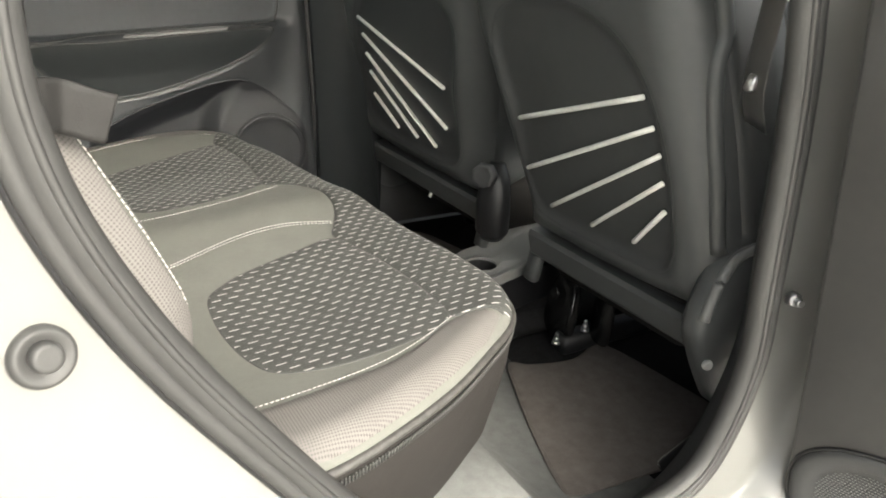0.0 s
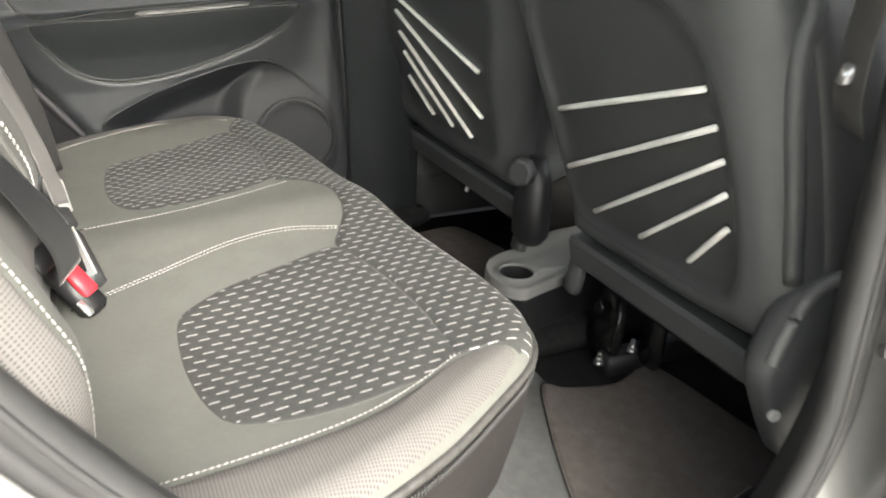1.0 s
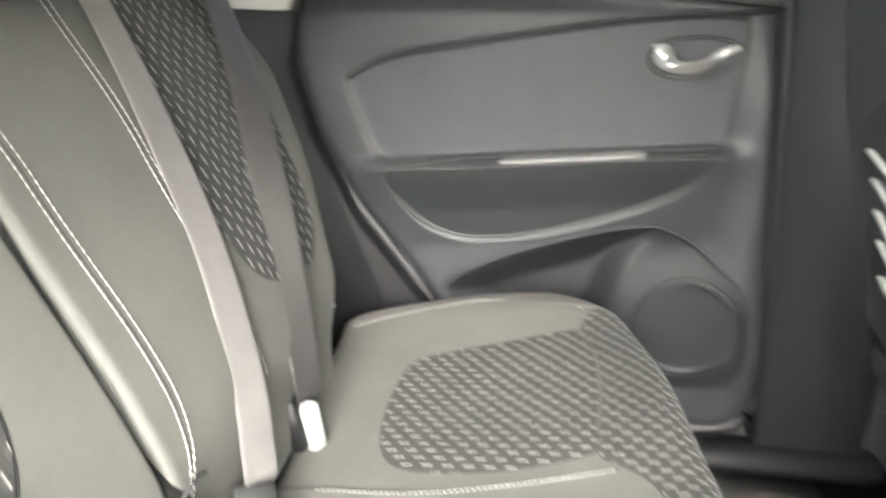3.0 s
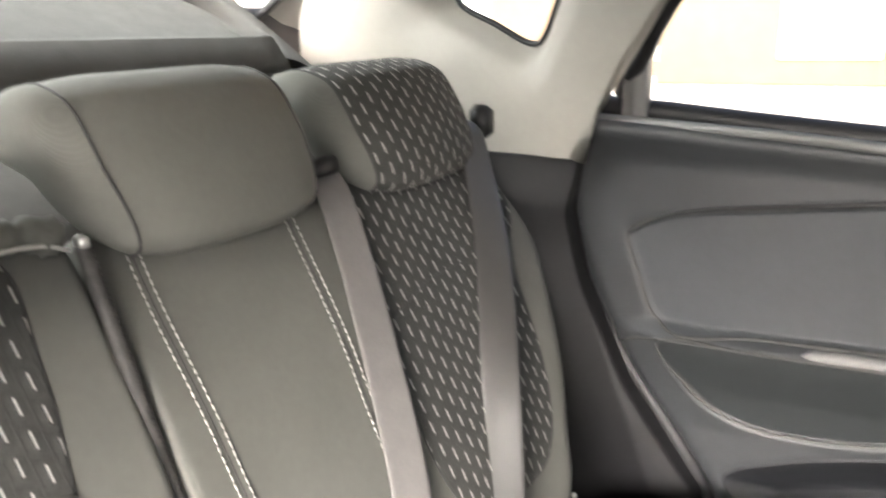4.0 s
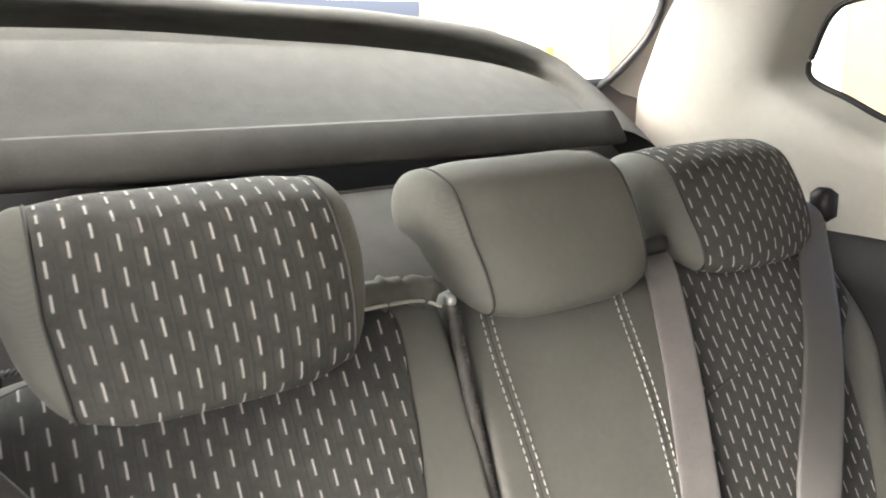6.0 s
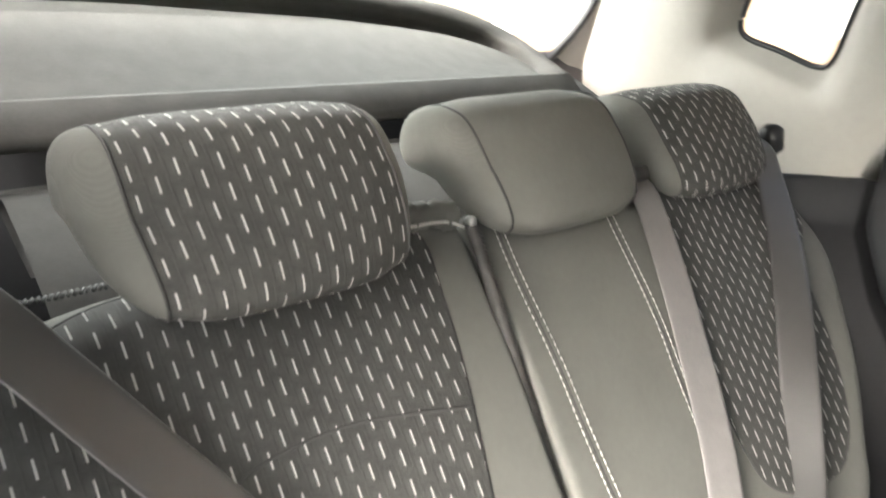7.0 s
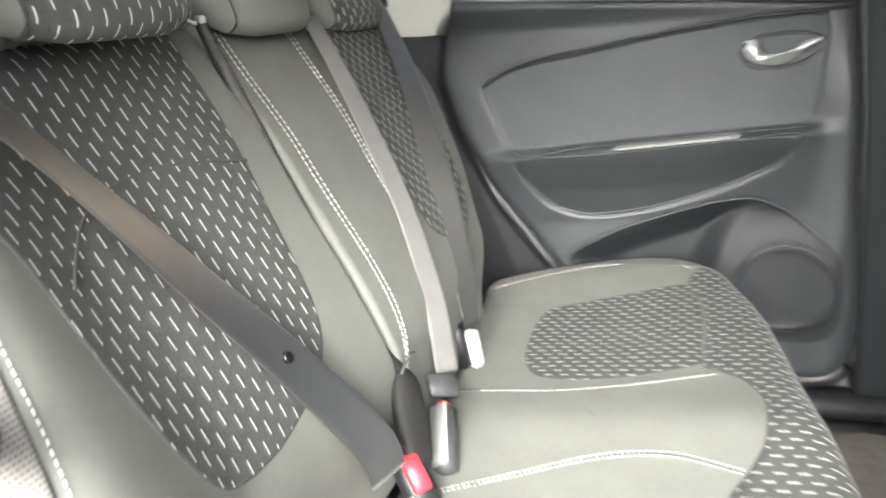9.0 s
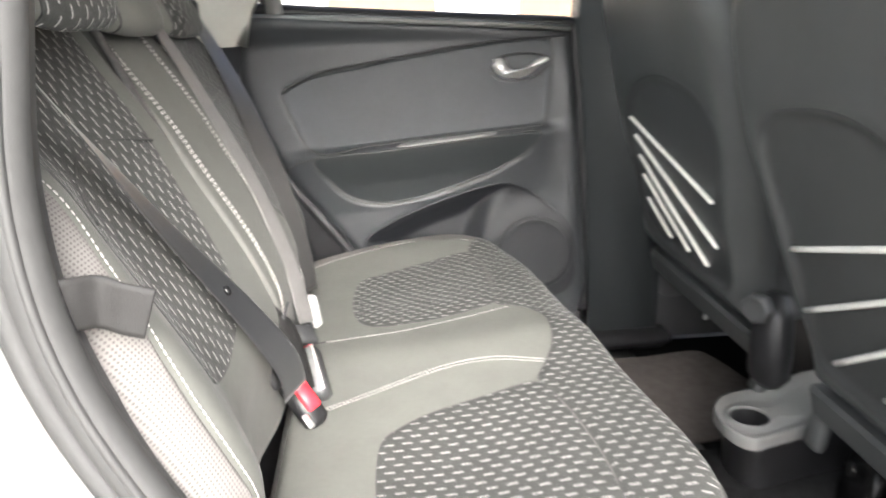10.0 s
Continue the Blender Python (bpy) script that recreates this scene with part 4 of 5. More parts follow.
def back_sheet(loop, mirror, lift=0.0, puff=0.0):
    def f(q, s):
        up = -0.001 if s > 0.998 else lift + puff * (1 - s ** 4)
        return [back_pt(a, b, h + up) for (a, b), h in zip(q, back_h(q, loop, mirror))]
    return f


def back_path(pts, loop, mirror, n=80, lift=0.0012, closed=False):
    q = spline(pts, n, closed)
    return [back_pt(a, b, h + lift) for (a, b), h in zip(q, back_h(q, loop, mirror))]


def backrest(name, loop, mirror, centre, label):
    ob = part(name, rings(loop, back_sheet(loop, mirror), [1.0, 0.998, 0.993, 0.985, 0.975, 0.96, 0.94, 0.91, 0.87, 0.82, 0.75, 0.67, 0.58, 0.48, 0.37, 0.25, 0.12], centre), M_PLAIN, rear_bench, label)
    hs = back_h(loop, loop, mirror)
    c = np.array(centre)
    sides = [[back_pt(a, b, h + dh) for (a, b), h in zip(c + (loop - c) * sc, hs)] for sc, dh in ((1.0, 0.0), (1.003, -0.02), (1.0, -0.06), (0.985, -0.085), (0.95, -0.095), (0.5, -0.095), (0.01, -0.095))]
    part("rear_cover", loft(sides, True, True), M_PLAIN, ob)
    return ob


near_back = backrest("backrest", NEAR_LOOP, 1, (-0.37, 0.16), "grey fabric rear backrest with dash-patterned panel and pale mesh bolster")
far_back = backrest("backrest", FAR_LOOP, -1, (0.19, 0.16), "wide grey fabric rear backrest with plain centre and dash-patterned panel")
NPB = spline([(-0.192, 0.482), (-0.191, 0.395), (-0.208, 0.304), (-0.224, 0.216), (-0.241, 0.14), (-0.264, 0.096), (-0.300, 0.070), (-0.36, 0.055), (-0.42, 0.052), (-0.483, 0.068), (-0.516, 0.12), (-0.530, 0.19), (-0.535, 0.25), (-0.540, 0.30), (-0.552, 0.335), (-0.567, 0.355), (-0.582, 0.40), (-0.555, 0.44), (-0.51, 0.470), (-0.45, 0.483), (-0.3, 0.485)], 200)
FPB = spline([(0.150, 0.482), (0.142, 0.40), (0.136, 0.32), (0.122, 0.24), (0.112, 0.17), (0.120, 0.115), (0.145, 0.085), (0.19, 0.066), (0.25, 0.055), (0.30, 0.062), (0.335, 0.10), (0.357, 0.15), (0.372, 0.21), (0.378, 0.26), (0.382, 0.30), (0.40, 0.33), (0.425, 0.355), (0.448, 0.40), (0.440, 0.44), (0.42, 0.470), (0.36, 0.482), (0.25, 0.485)], 200)
part("centre_panel", rings(NPB, back_sheet(NEAR_LOOP, 1, 0.0012, 0.003), FINE, (-0.345, 0.30)), M_PATTERN, near_back, "dash-patterned fabric panel")
part("centre_panel", rings(FPB, back_sheet(FAR_LOOP, -1, 0.0012, 0.003), FINE, (0.26, 0.30)), M_PATTERN, far_back, "dash-patterned fabric panel")
for lp, loop, mirror, ob in ((NPB, NEAR_LOOP, 1, near_back), (FPB, FAR_LOOP, -1, far_back)):
    part("seam", tube(back_path(lp[::3], loop, mirror, 150, 0.0, True), 0.0012, 6, True), M_SEAM, ob)
arch_n = [(-0.507, 0.262), (-0.474, 0.288), (-0.45, 0.306), (-0.415, 0.322), (-0.377, 0.328), (-0.325, 0.328), (-0.273, 0.319), (-0.209, 0.304)]
part("seam", tube(back_path(arch_n, NEAR_LOOP, 1, 60, 0.0036), 0.0017, 6), M_SEAM, near_back)
part("seam", tube(back_path([(-0.09 - a, b) for a, b in arch_n[2:]], FAR_LOOP, -1, 60, 0.0036), 0.0017, 6), M_SEAM, far_back)
NMB = spline([(-0.622, 0.338), (-0.604, 0.332), (-0.600, 0.312), (-0.603, 0.28), (-0.611, 0.245), (-0.620, 0.2), (-0.631, 0.15), (-0.637, 0.10), (-0.637, 0.04), (-0.632, -0.03), (-0.625, -0.09), (-0.64, -0.14), (-0.668, -0.12), (-0.681, 0.0), (-0.679, 0.10), (-0.666, 0.2), (-0.648, 0.28), (-0.636, 0.32)], 160)
part("bolster", rings(NMB, back_sheet(NEAR_LOOP, 1, 0.0015, 0.003), FINE, (-0.652, 0.10)), M_MESH, near_back, "pale mesh bolster")
bst = [(-0.600, 0.341), (-0.594, 0.318), (-0.596, 0.28), (-0.604, 0.245), (-0.613, 0.2), (-0.624, 0.15), (-0.630, 0.10), (-0.630, 0.04), (-0.625, -0.03), (-0.618, -0.09)]
part("stitching", stitches(back_path(bst, NEAR_LOOP, 1, 100, 0.0015)), M_THREAD, near_back, "pale stitching")
nh = back_h(NEAR_LOOP, NEAR_LOOP, 1)
rim_i = [i for i in range(len(NEAR_LOOP)) if NEAR_LOOP[i, 0] < -0.60 and -0.12 < NEAR_LOOP[i, 1] < 0.32]
part("bolster_side", loft([[back_pt(NEAR_LOOP[i, 0] + o, NEAR_LOOP[i, 1], nh[i] + d) for i in rim_i] for o, d in ((0.003, 0.003), (-0.003, -0.004), (-0.005, -0.025), (-0.004, -0.05))], False), M_MESH, near_back, "pale mesh side of the bolster")
for du in (-0.0055, 0.0055):
    part("stitching", stitches(back_path([(-0.090 + du, 0.462), (-0.094 + du, 0.384), (-0.094 + du, 0.25), (-0.092 + du, 0.12), (-0.098 + du, 0.05), (-0.125 + du * 0.4, -0.02)], FAR_LOOP, -1, 120), 0.0058, 0.0024, 0.0009), M_THREAD, far_back, "pale double stitching")
    part("stitching", stitches(back_path([(0.078 + du, 0.458), (0.072 + du, 0.357), (0.064 + du, 0.25), (0.056 + du, 0.12), (0.05 + du, 0.0)], FAR_LOOP, -1, 120), 0.0058, 0.0024, 0.0009), M_THREAD, far_back, "pale double stitching")
part("seam", tube(back_path([(-0.090, 0.470), (-0.094, 0.384), (-0.094, 0.25), (-0.092, 0.12), (-0.098, 0.05), (-0.125, -0.02)], FAR_LOOP, -1, 90, -0.0006), 0.001, 6), M_SEAM, far_back)
part("seam", tube(back_path([(0.078, 0.466), (0.072, 0.357), (0.064, 0.25), (0.056, 0.12), (0.05, 0.0)], FAR_LOOP, -1, 90, -0.0006), 0.001, 6), M_SEAM, far_back)
part("screw_cap", disc((-0.088, 0.430, 0.662), (0.7, -0.6, 0.3), 0.004, 0.004, 12), M_WHITE, far_back, "small white cap")
# zip along the split and the gathered seam on top
zp = back_path([(-0.131, 0.47), (-0.137, 0.35), (-0.143, 0.2), (-0.147, 0.05), (-0.150, -0.06)], NEAR_LOOP, 1, 110, 0)
zp = [back_pt(p.y, (p - BO).dot(BU), -0.010) for p in zp]
part("zip", tube(zp, 0.007, 6), M_ZIP, near_back, "dark zip along the split")
teeth = [tube([zp[i] + BN * 0.006 + Vector((-0.003, -0.004, 0)), zp[i] + BN * 0.007 + Vector((0.0, 0.004, 0))], 0.0013, 5) for i in range(0, 110, 1)]
part("zip_teeth", join(*teeth), M_ZIP, near_back)
part("zip_pull", box((zp[0].x - 0.004, zp[0].y - 0.006, zp[0].z - 0.002), (zp[0].x + 0.008, zp[0].y + 0.003, zp[0].z + 0.008), 0.002), M_SATIN, near_back, "metal zip pull")
top = [back_pt(u, 0.488, -0.022) for u in np.linspace(-0.53, -0.15, 90)]
part("top_seam", join(*[tube([p + Vector((0.004, -0.002, 0)), p + Vector((-0.004, 0.002, 0.0015))], 0.0016, 5) for p in top]), M_SEAM, near_back, "gathered dark seam")

fold = spline([(-0.40, 0.482, -0.030), (-0.30, 0.488, -0.026), (-0.22, 0.492, -0.022), (-0.165, 0.490, -0.020), (-0.142, 0.480, -0.018)], 60, False)
fr = [0.014 * (1 + 0.12 * math.sin(k * 1.9) + 0.10 * math.sin(k * 0.7) + 0.06 * math.sin(k * 3.1)) for k in range(60)]
part("top_fold", tube([back_pt(*q) for q in fold], fr, 14), M_PLAIN, near_back, "gathered fabric fold along the top")
part("fold_piping", tube([back_pt(a, b - 0.012, c + 0.010) for a, b, c in fold[14:]], 0.0018, 6), M_THREAD, near_back, "pale piping under the fold")


def headrest(y0, dx, dz, face, label):
    """A leaning pad with a flat top; dx and dz move it back and up."""
    ob = thing("headrest", (-0.23 + dx, y0, 1.15 + dz), label, "headrest", "rear headrests")
    prof = spline([(-0.164, 1.157), (-0.149, 1.171), (-0.154, 1.200), (-0.170, 1.232), (-0.187, 1.260), (-0.201, 1.279), (-0.219, 1.291), (-0.252, 1.300), (-0.284, 1.296), (-0.304, 1.276), (-0.308, 1.249), (-0.292, 1.226), (-0.250, 1.214), (-0.205, 1.195), (-0.182, 1.166)], 84)
    c = np.array((-0.225, 1.240))
    arc = np.concatenate([[0], np.cumsum(np.linalg.norm(np.diff(prof, axis=0), axis=1))])

    def section(y, s):
        q = c + (prof - c) * s
        return [(a + dx - 0.014 * (y / 0.12) ** 2, y0 + y * (1 - 1.3 * max(0.0, 1.235 - b)), b + dz) for a, b in q]

    mids = np.concatenate([np.linspace(-0.104, -0.066, 9), np.linspace(-0.05, 0.05, 7), np.linspace(0.066, 0.104, 9)])
    size = lambda y: 1.0 - 0.10 * step(np.array(abs(y)), 0.05, 0.118) ** 1.5
    mid = [section(y, float(size(y))) for y in mids]
    g = loft(mid)
    part("front_cover", (g[0], g[1], [(y, a) for y in mids for a in arc]), face, ob)
    rim_s = float(size(0.104))
    for sg in (-1, 1):
        lps = []
        for t in np.linspace(0, math.pi / 2 - 0.02, 14):
            row = section(sg * (0.104 + 0.030 * math.sin(t) ** 1.2), rim_s * (0.02 + 0.98 * math.cos(t) ** 0.6))
            lps.append([(x - 0.012 * math.sin(t), y, z + 0.004 * math.sin(t)) for x, y, z in row])
        part("side_cover", loft(lps, True, True), M_PLAIN, ob, "plain grey side cover")
        part("seam", tube(section(sg * 0.1042, rim_s * 1.003), 0.0014, 6, True), M_SEAM, ob)
    for sg in (-1, 1):
        y = y0 + sg * 0.06
        part("post", tube([(-0.285, y, 1.10), (-0.280, y, 1.16), (-0.270 + dx * 0.5, y, 1.245 + dz)], 0.006, 10), M_SATIN, ob, "satin steel post")
        part("guide", tube([(-0.285, y, 1.13), (-0.283, y, 1.165)], 0.012, 10), M_BLACK, ob)
    return ob


headrest(-0.360, 0.0, 0.004, M_PATTERN, "dash-patterned rear headrest with plain grey sides")
headrest(-0.006, -0.050, -0.008, M_PLAIN, "plain grey fabric headrest over the middle seat")
headrest(0.292, -0.060, -0.018, M_PATTERN, "dash-patterned rear headrest beside the pale pillar")

# ---- seat belts ----


def webbing(path, across, w=0.046, t=0.0014):
    """A flat strap; across gives its width direction at each point."""
    p = [Vector(q) for q in path]
    loops = []
    for i, q in enumerate(p):
        d = (p[min(i + 1, len(p) - 1)] - p[max(i - 1, 0)]).normalized()
        a = Vector(across[i] if isinstance(across[0], (tuple, Vector)) else across)
        a = (a - d * a.dot(d)).normalized()
        n = d.cross(a)
        row = []
        for f, g in ((-0.5, 0), (-0.47, 1), (-0.36, 1.6), (-0.24, 0.9), (-0.12, 1.5), (0.0, 1.0), (0.12, 1.7), (0.24, 1.0), (0.36, 1.5), (0.47, 1), (0.5, 0), (0.47, -1), (0.2, -0.7), (-0.2, -0.7), (-0.47, -1)):
            row.append(q + a * w * f + n * t * 0.5 * g)
        loops.append(row)
    return loft(loops, True, True)


def slanted(size, at, normal, up=(0, 0, 1), bevel=0.004):
    """A box whose first side faces along normal, with its third side as upright as can be."""
    n = Vector(normal).normalized()
    w = (Vector(up) - n * Vector(up).dot(n)).normalized()
    m = Matrix((n, w.cross(n), w)).transposed().to_4x4()
    a, b, c = (v / 2 for v in size)
    return placed(box((-a, -b, -c), (a, b, c), bevel), Matrix.Translation(at) @ m)


def strap_path(pts, n=40):
    return [back_pt(*q) for q in spline(pts, n, False)]


def across_list(dirs, n=40):
    return [Vector(q).normalized() for q in spline(dirs, n, False)]


belt_n = thing("seat_belt", tuple(back_pt(-0.52, 0.49, 0.02)), "satin black seat belt drawn diagonally over the backrest", "seat belt", "rear seat belts")
np_ = strap_path([(-0.60, 0.545, -0.09), (-0.592, 0.530, -0.01), (-0.568, 0.487, 0.045), (-0.535, 0.435, 0.050), (-0.50, 0.380, 0.044), (-0.45, 0.300, 0.036), (-0.405, 0.218, 0.030), (-0.365, 0.135, 0.030), (-0.330, 0.055, 0.030), (-0.300, -0.012, 0.025), (-0.288, -0.045, 0.016), (-0.280, -0.066, 0.006)], 90)
na_ = across_list([(-0.1, 1, 0.0), (-0.2, 1, 0.05), (-0.38, 0.9, 0.1), (-0.42, 0.88, 0.05), (-0.42, 0.88, 0.0), (-0.40, 0.90, -0.05), (-0.36, 0.92, -0.1), (-0.33, 0.92, -0.15), (-0.25, 0.94, -0.15), (0.05, 0.95, -0.05), (0.35, 0.88, 0.1), (0.5, 0.8, 0.2)], 90)
part("webbing", webbing(np_, na_, 0.048), M_BELTNEAR, belt_n)
part("stop_button", disc(np_[66] + BN * 0.001, BN, 0.006, 0.004, 16), M_GLOSS, belt_n, "small black stop button")
belt_m = thing("seat_belt", tuple(back_pt(0.12, 0.47, 0.0)), "pale grey middle seat belt hanging to its buckle", "seat belt", "rear seat belts")
part("webbing", webbing(strap_path([(0.142, 0.50, -0.05), (0.139, 0.470, -0.012), (0.126, 0.40, 0.0), (0.098, 0.289, 0.010), (0.058, 0.15, 0.017), (0.010, 0.025, 0.012), (-0.020, -0.04, 0.002), (-0.032, -0.068, -0.004)], 60), across_list([(0.1, 1, 0), (0.1, 1, 0.05), (0.2, 0.97, 0.1), (0.2, 0.97, 0.1), (0.2, 0.97, 0.1), (0.2, 0.97, 0.1), (0.3, 0.9, 0.1), (0.3, 0.9, 0.1)], 60), 0.044), M_BELT, belt_m)
part("guide", slanted((0.010, 0.050, 0.020), back_pt(0.139, 0.484, -0.012), (1, 0, 0.3)), M_BLACK, belt_m, "black belt slot")
belt_f = thing("seat_belt", tuple(back_pt(0.41, 0.47, 0.0)), "grey seat belt hanging down the far backrest", "seat belt", "rear seat belts")
part("webbing", webbing(strap_path([(0.425, 0.52, -0.05), (0.415, 0.488, -0.008), (0.393, 0.44, 0.004), (0.330, 0.316, 0.016), (0.228, 0.155, 0.020), (0.168, 0.04, 0.012), (0.142, -0.03, 0.0), (0.134, -0.07, -0.012)], 60), across_list([(0.1, 1, 0), (0.1, 1, 0.1), (0.35, 0.9, 0.2), (0.6, 0.7, 0.3), (0.6, 0.7, 0.3), (0.4, 0.85, 0.3), (0.3, 0.9, 0.2), (0.3, 0.9, 0.2)], 60)), M_BELTFAR, belt_f)
part("guide", box((-0.275, 0.452, 1.166), (-0.242, 0.480, 1.212), 0.008), M_BLACK, belt_f, "black belt guide")


def turned(geo, at, rx=0, ry=0, rz=0):
    return placed(geo, pose(*at, rx, ry, rz))


bk = thing("belt_buckle", (-0.01, -0.222, 0.60), "black seat belt buckle with a red button", "buckle", "rear belt buckles")
face = Vector((0.45, -0.62, 0.64)).normalized()
part("body", slanted((0.026, 0.038, 0.080), Vector((-0.002, -0.220, 0.644)) - face * 0.016, face, (-0.35, 0.1, 1), 0.008), M_BLACK, bk)
part("button", slanted((0.010, 0.023, 0.046), Vector((-0.002, -0.220, 0.652)) - face * 0.003, face, (-0.35, 0.1, 1), 0.003), M_RED, bk, "red release button")
part("tongue", slanted((0.008, 0.046, 0.030), (-0.034, -0.229, 0.692), (0.6, -0.5, 0.5), (-0.4, 0.1, 1), 0.003), M_BLACK, bk)
part("latch", slanted((0.004, 0.010, 0.022), (-0.001, -0.240, 0.620), (0.45, -0.62, 0.64), (-0.35, 0.1, 1), 0.003), M_SATIN, bk, "pale metal latch plate")
bm_ = thing("belt_buckle", (-0.01, -0.055, 0.60), "dark grey middle belt buckle with a pale edge", "buckle", "rear belt buckles")
mb_n, mb_up = Vector((0.85, 0.0, 0.45)).normalized(), Vector((-0.26, 0.80, 0.42))
mb_w = (mb_up - mb_n * mb_up.dot(mb_n)).normalized()
mb_s = mb_n.cross(mb_w).normalized()
mb_c = Vector((0.000, -0.114, 0.630))
part("body", slanted((0.028, 0.032, 0.098), mb_c, mb_n, mb_up, 0.006), M_PLASTIC, bm_)
side_s = mb_s if mb_s.z > 0 else -mb_s
part("side_plate", slanted((0.004, 0.024, 0.088), mb_c + side_s * 0.0155, side_s, mb_up, 0.0015), M_CONSOLE, bm_, "grey side plate")
part("edge_strip", slanted((0.0035, 0.0035, 0.088), mb_c + side_s * 0.0155 + mb_n * 0.0125, mb_n, mb_up, 0.002), M_THREAD, bm_, "pale edge strip")
part("tongue", slanted((0.009, 0.046, 0.034), (-0.020, -0.044, 0.668), (0.7, -0.35, 0.62), (-0.3, 0.6, 0.7), 0.003), M_PLASTIC, bm_)
part("button", slanted((0.016, 0.020, 0.006), mb_c + mb_w * 0.050, mb_n, mb_up, 0.002), M_RED, bm_, "red release button")
pouch = thing("buckle_pouch", (-0.03, -0.16, 0.64), "black fabric sleeve round a buckle stalk", "sleeve")
part("sleeve", tube(spline([(-0.006, -0.194, 0.645), (-0.014, -0.182, 0.668), (-0.026, -0.162, 0.700), (-0.036, -0.144, 0.728), (-0.042, -0.134, 0.742)], 14, False), [0.024, 0.026, 0.028, 0.029, 0.030, 0.031, 0.031, 0.031, 0.031, 0.030, 0.029, 0.026, 0.020, 0.008], 18, flat=0.5, up=(0.9, 0, 0.4)), M_BELTDARK, pouch)
part("hem", tube(spline([(-0.030, -0.112, 0.752), (-0.030, -0.130, 0.757), (-0.034, -0.150, 0.746), (-0.038, -0.162, 0.728)], 16, False), 0.0022, 6), M_PLASTIC, pouch, "stitched hem")
part("stalk", tube(spline([(-0.040, -0.140, 0.735), (-0.058, -0.141, 0.768), (-0.080, -0.144, 0.800), (-0.094, -0.145, 0.822)], 14, False), [0.014, 0.0135, 0.013, 0.012, 0.011, 0.010, 0.009, 0.008, 0.007, 0.006, 0.0055, 0.005, 0.0045, 0.004], 10, flat=0.5, up=(0.9, 0, 0.4)), M_BELTDARK, pouch)
iso = thing("anchor_guide", (-0.03, 0.125, 0.60), "white plastic child seat anchor guide in the seat crease", "anchor guide")
part("frame", turned(box((-0.018, -0.022, -0.03), (0.006, 0.020, 0.048), 0.006), (-0.040, 0.142, 0.632), 0, -10, 12), M_BLACK, iso, "black frame")
part("body", turned(box((-0.012, -0.013, -0.034), (0.014, 0.013, 0.034), 0.007), (-0.028, 0.142, 0.632), 0, -8, 12), M_WHITE, iso)
part("clip", turned(box((-0.008, -0.006, -0.014), (0.008, 0.006, 0.014), 0.004), (-0.050, 0.172, 0.700), 0, -10, 12), M_WHITE, iso, "white clip")
part("slot", turned(box((-0.014, -0.012, -0.03), (0.004, 0.012, 0.03), 0.004), (-0.054, 0.168, 0.690), 0, -10, 12), M_BLACK, iso)
strap = thing("belt_strap", (-0.09, -0.63, 0.95), "short dark webbing strap standing off the side bolster", "strap")
sp_ = spline([(-0.110, -0.694, 0.985), (-0.090, -0.682, 0.983), (-0.077, -0.668, 0.979), (-0.060, -0.667, 0.972), (-0.044, -0.664, 0.966)], 40, False)
part("webbing", webbing(sp_, (0.05, 0.0, 1), 0.040, 0.003), M_BELTDARK, strap)

# ---- front seats ----


def front_pt(y, z, h=0.0):
    """On the slanting back of a front seat; h towards the rear bench."""
    return Vector((0.75 - 0.28 * (z - 0.793) - h * 0.963, y, z - h * 0.27))


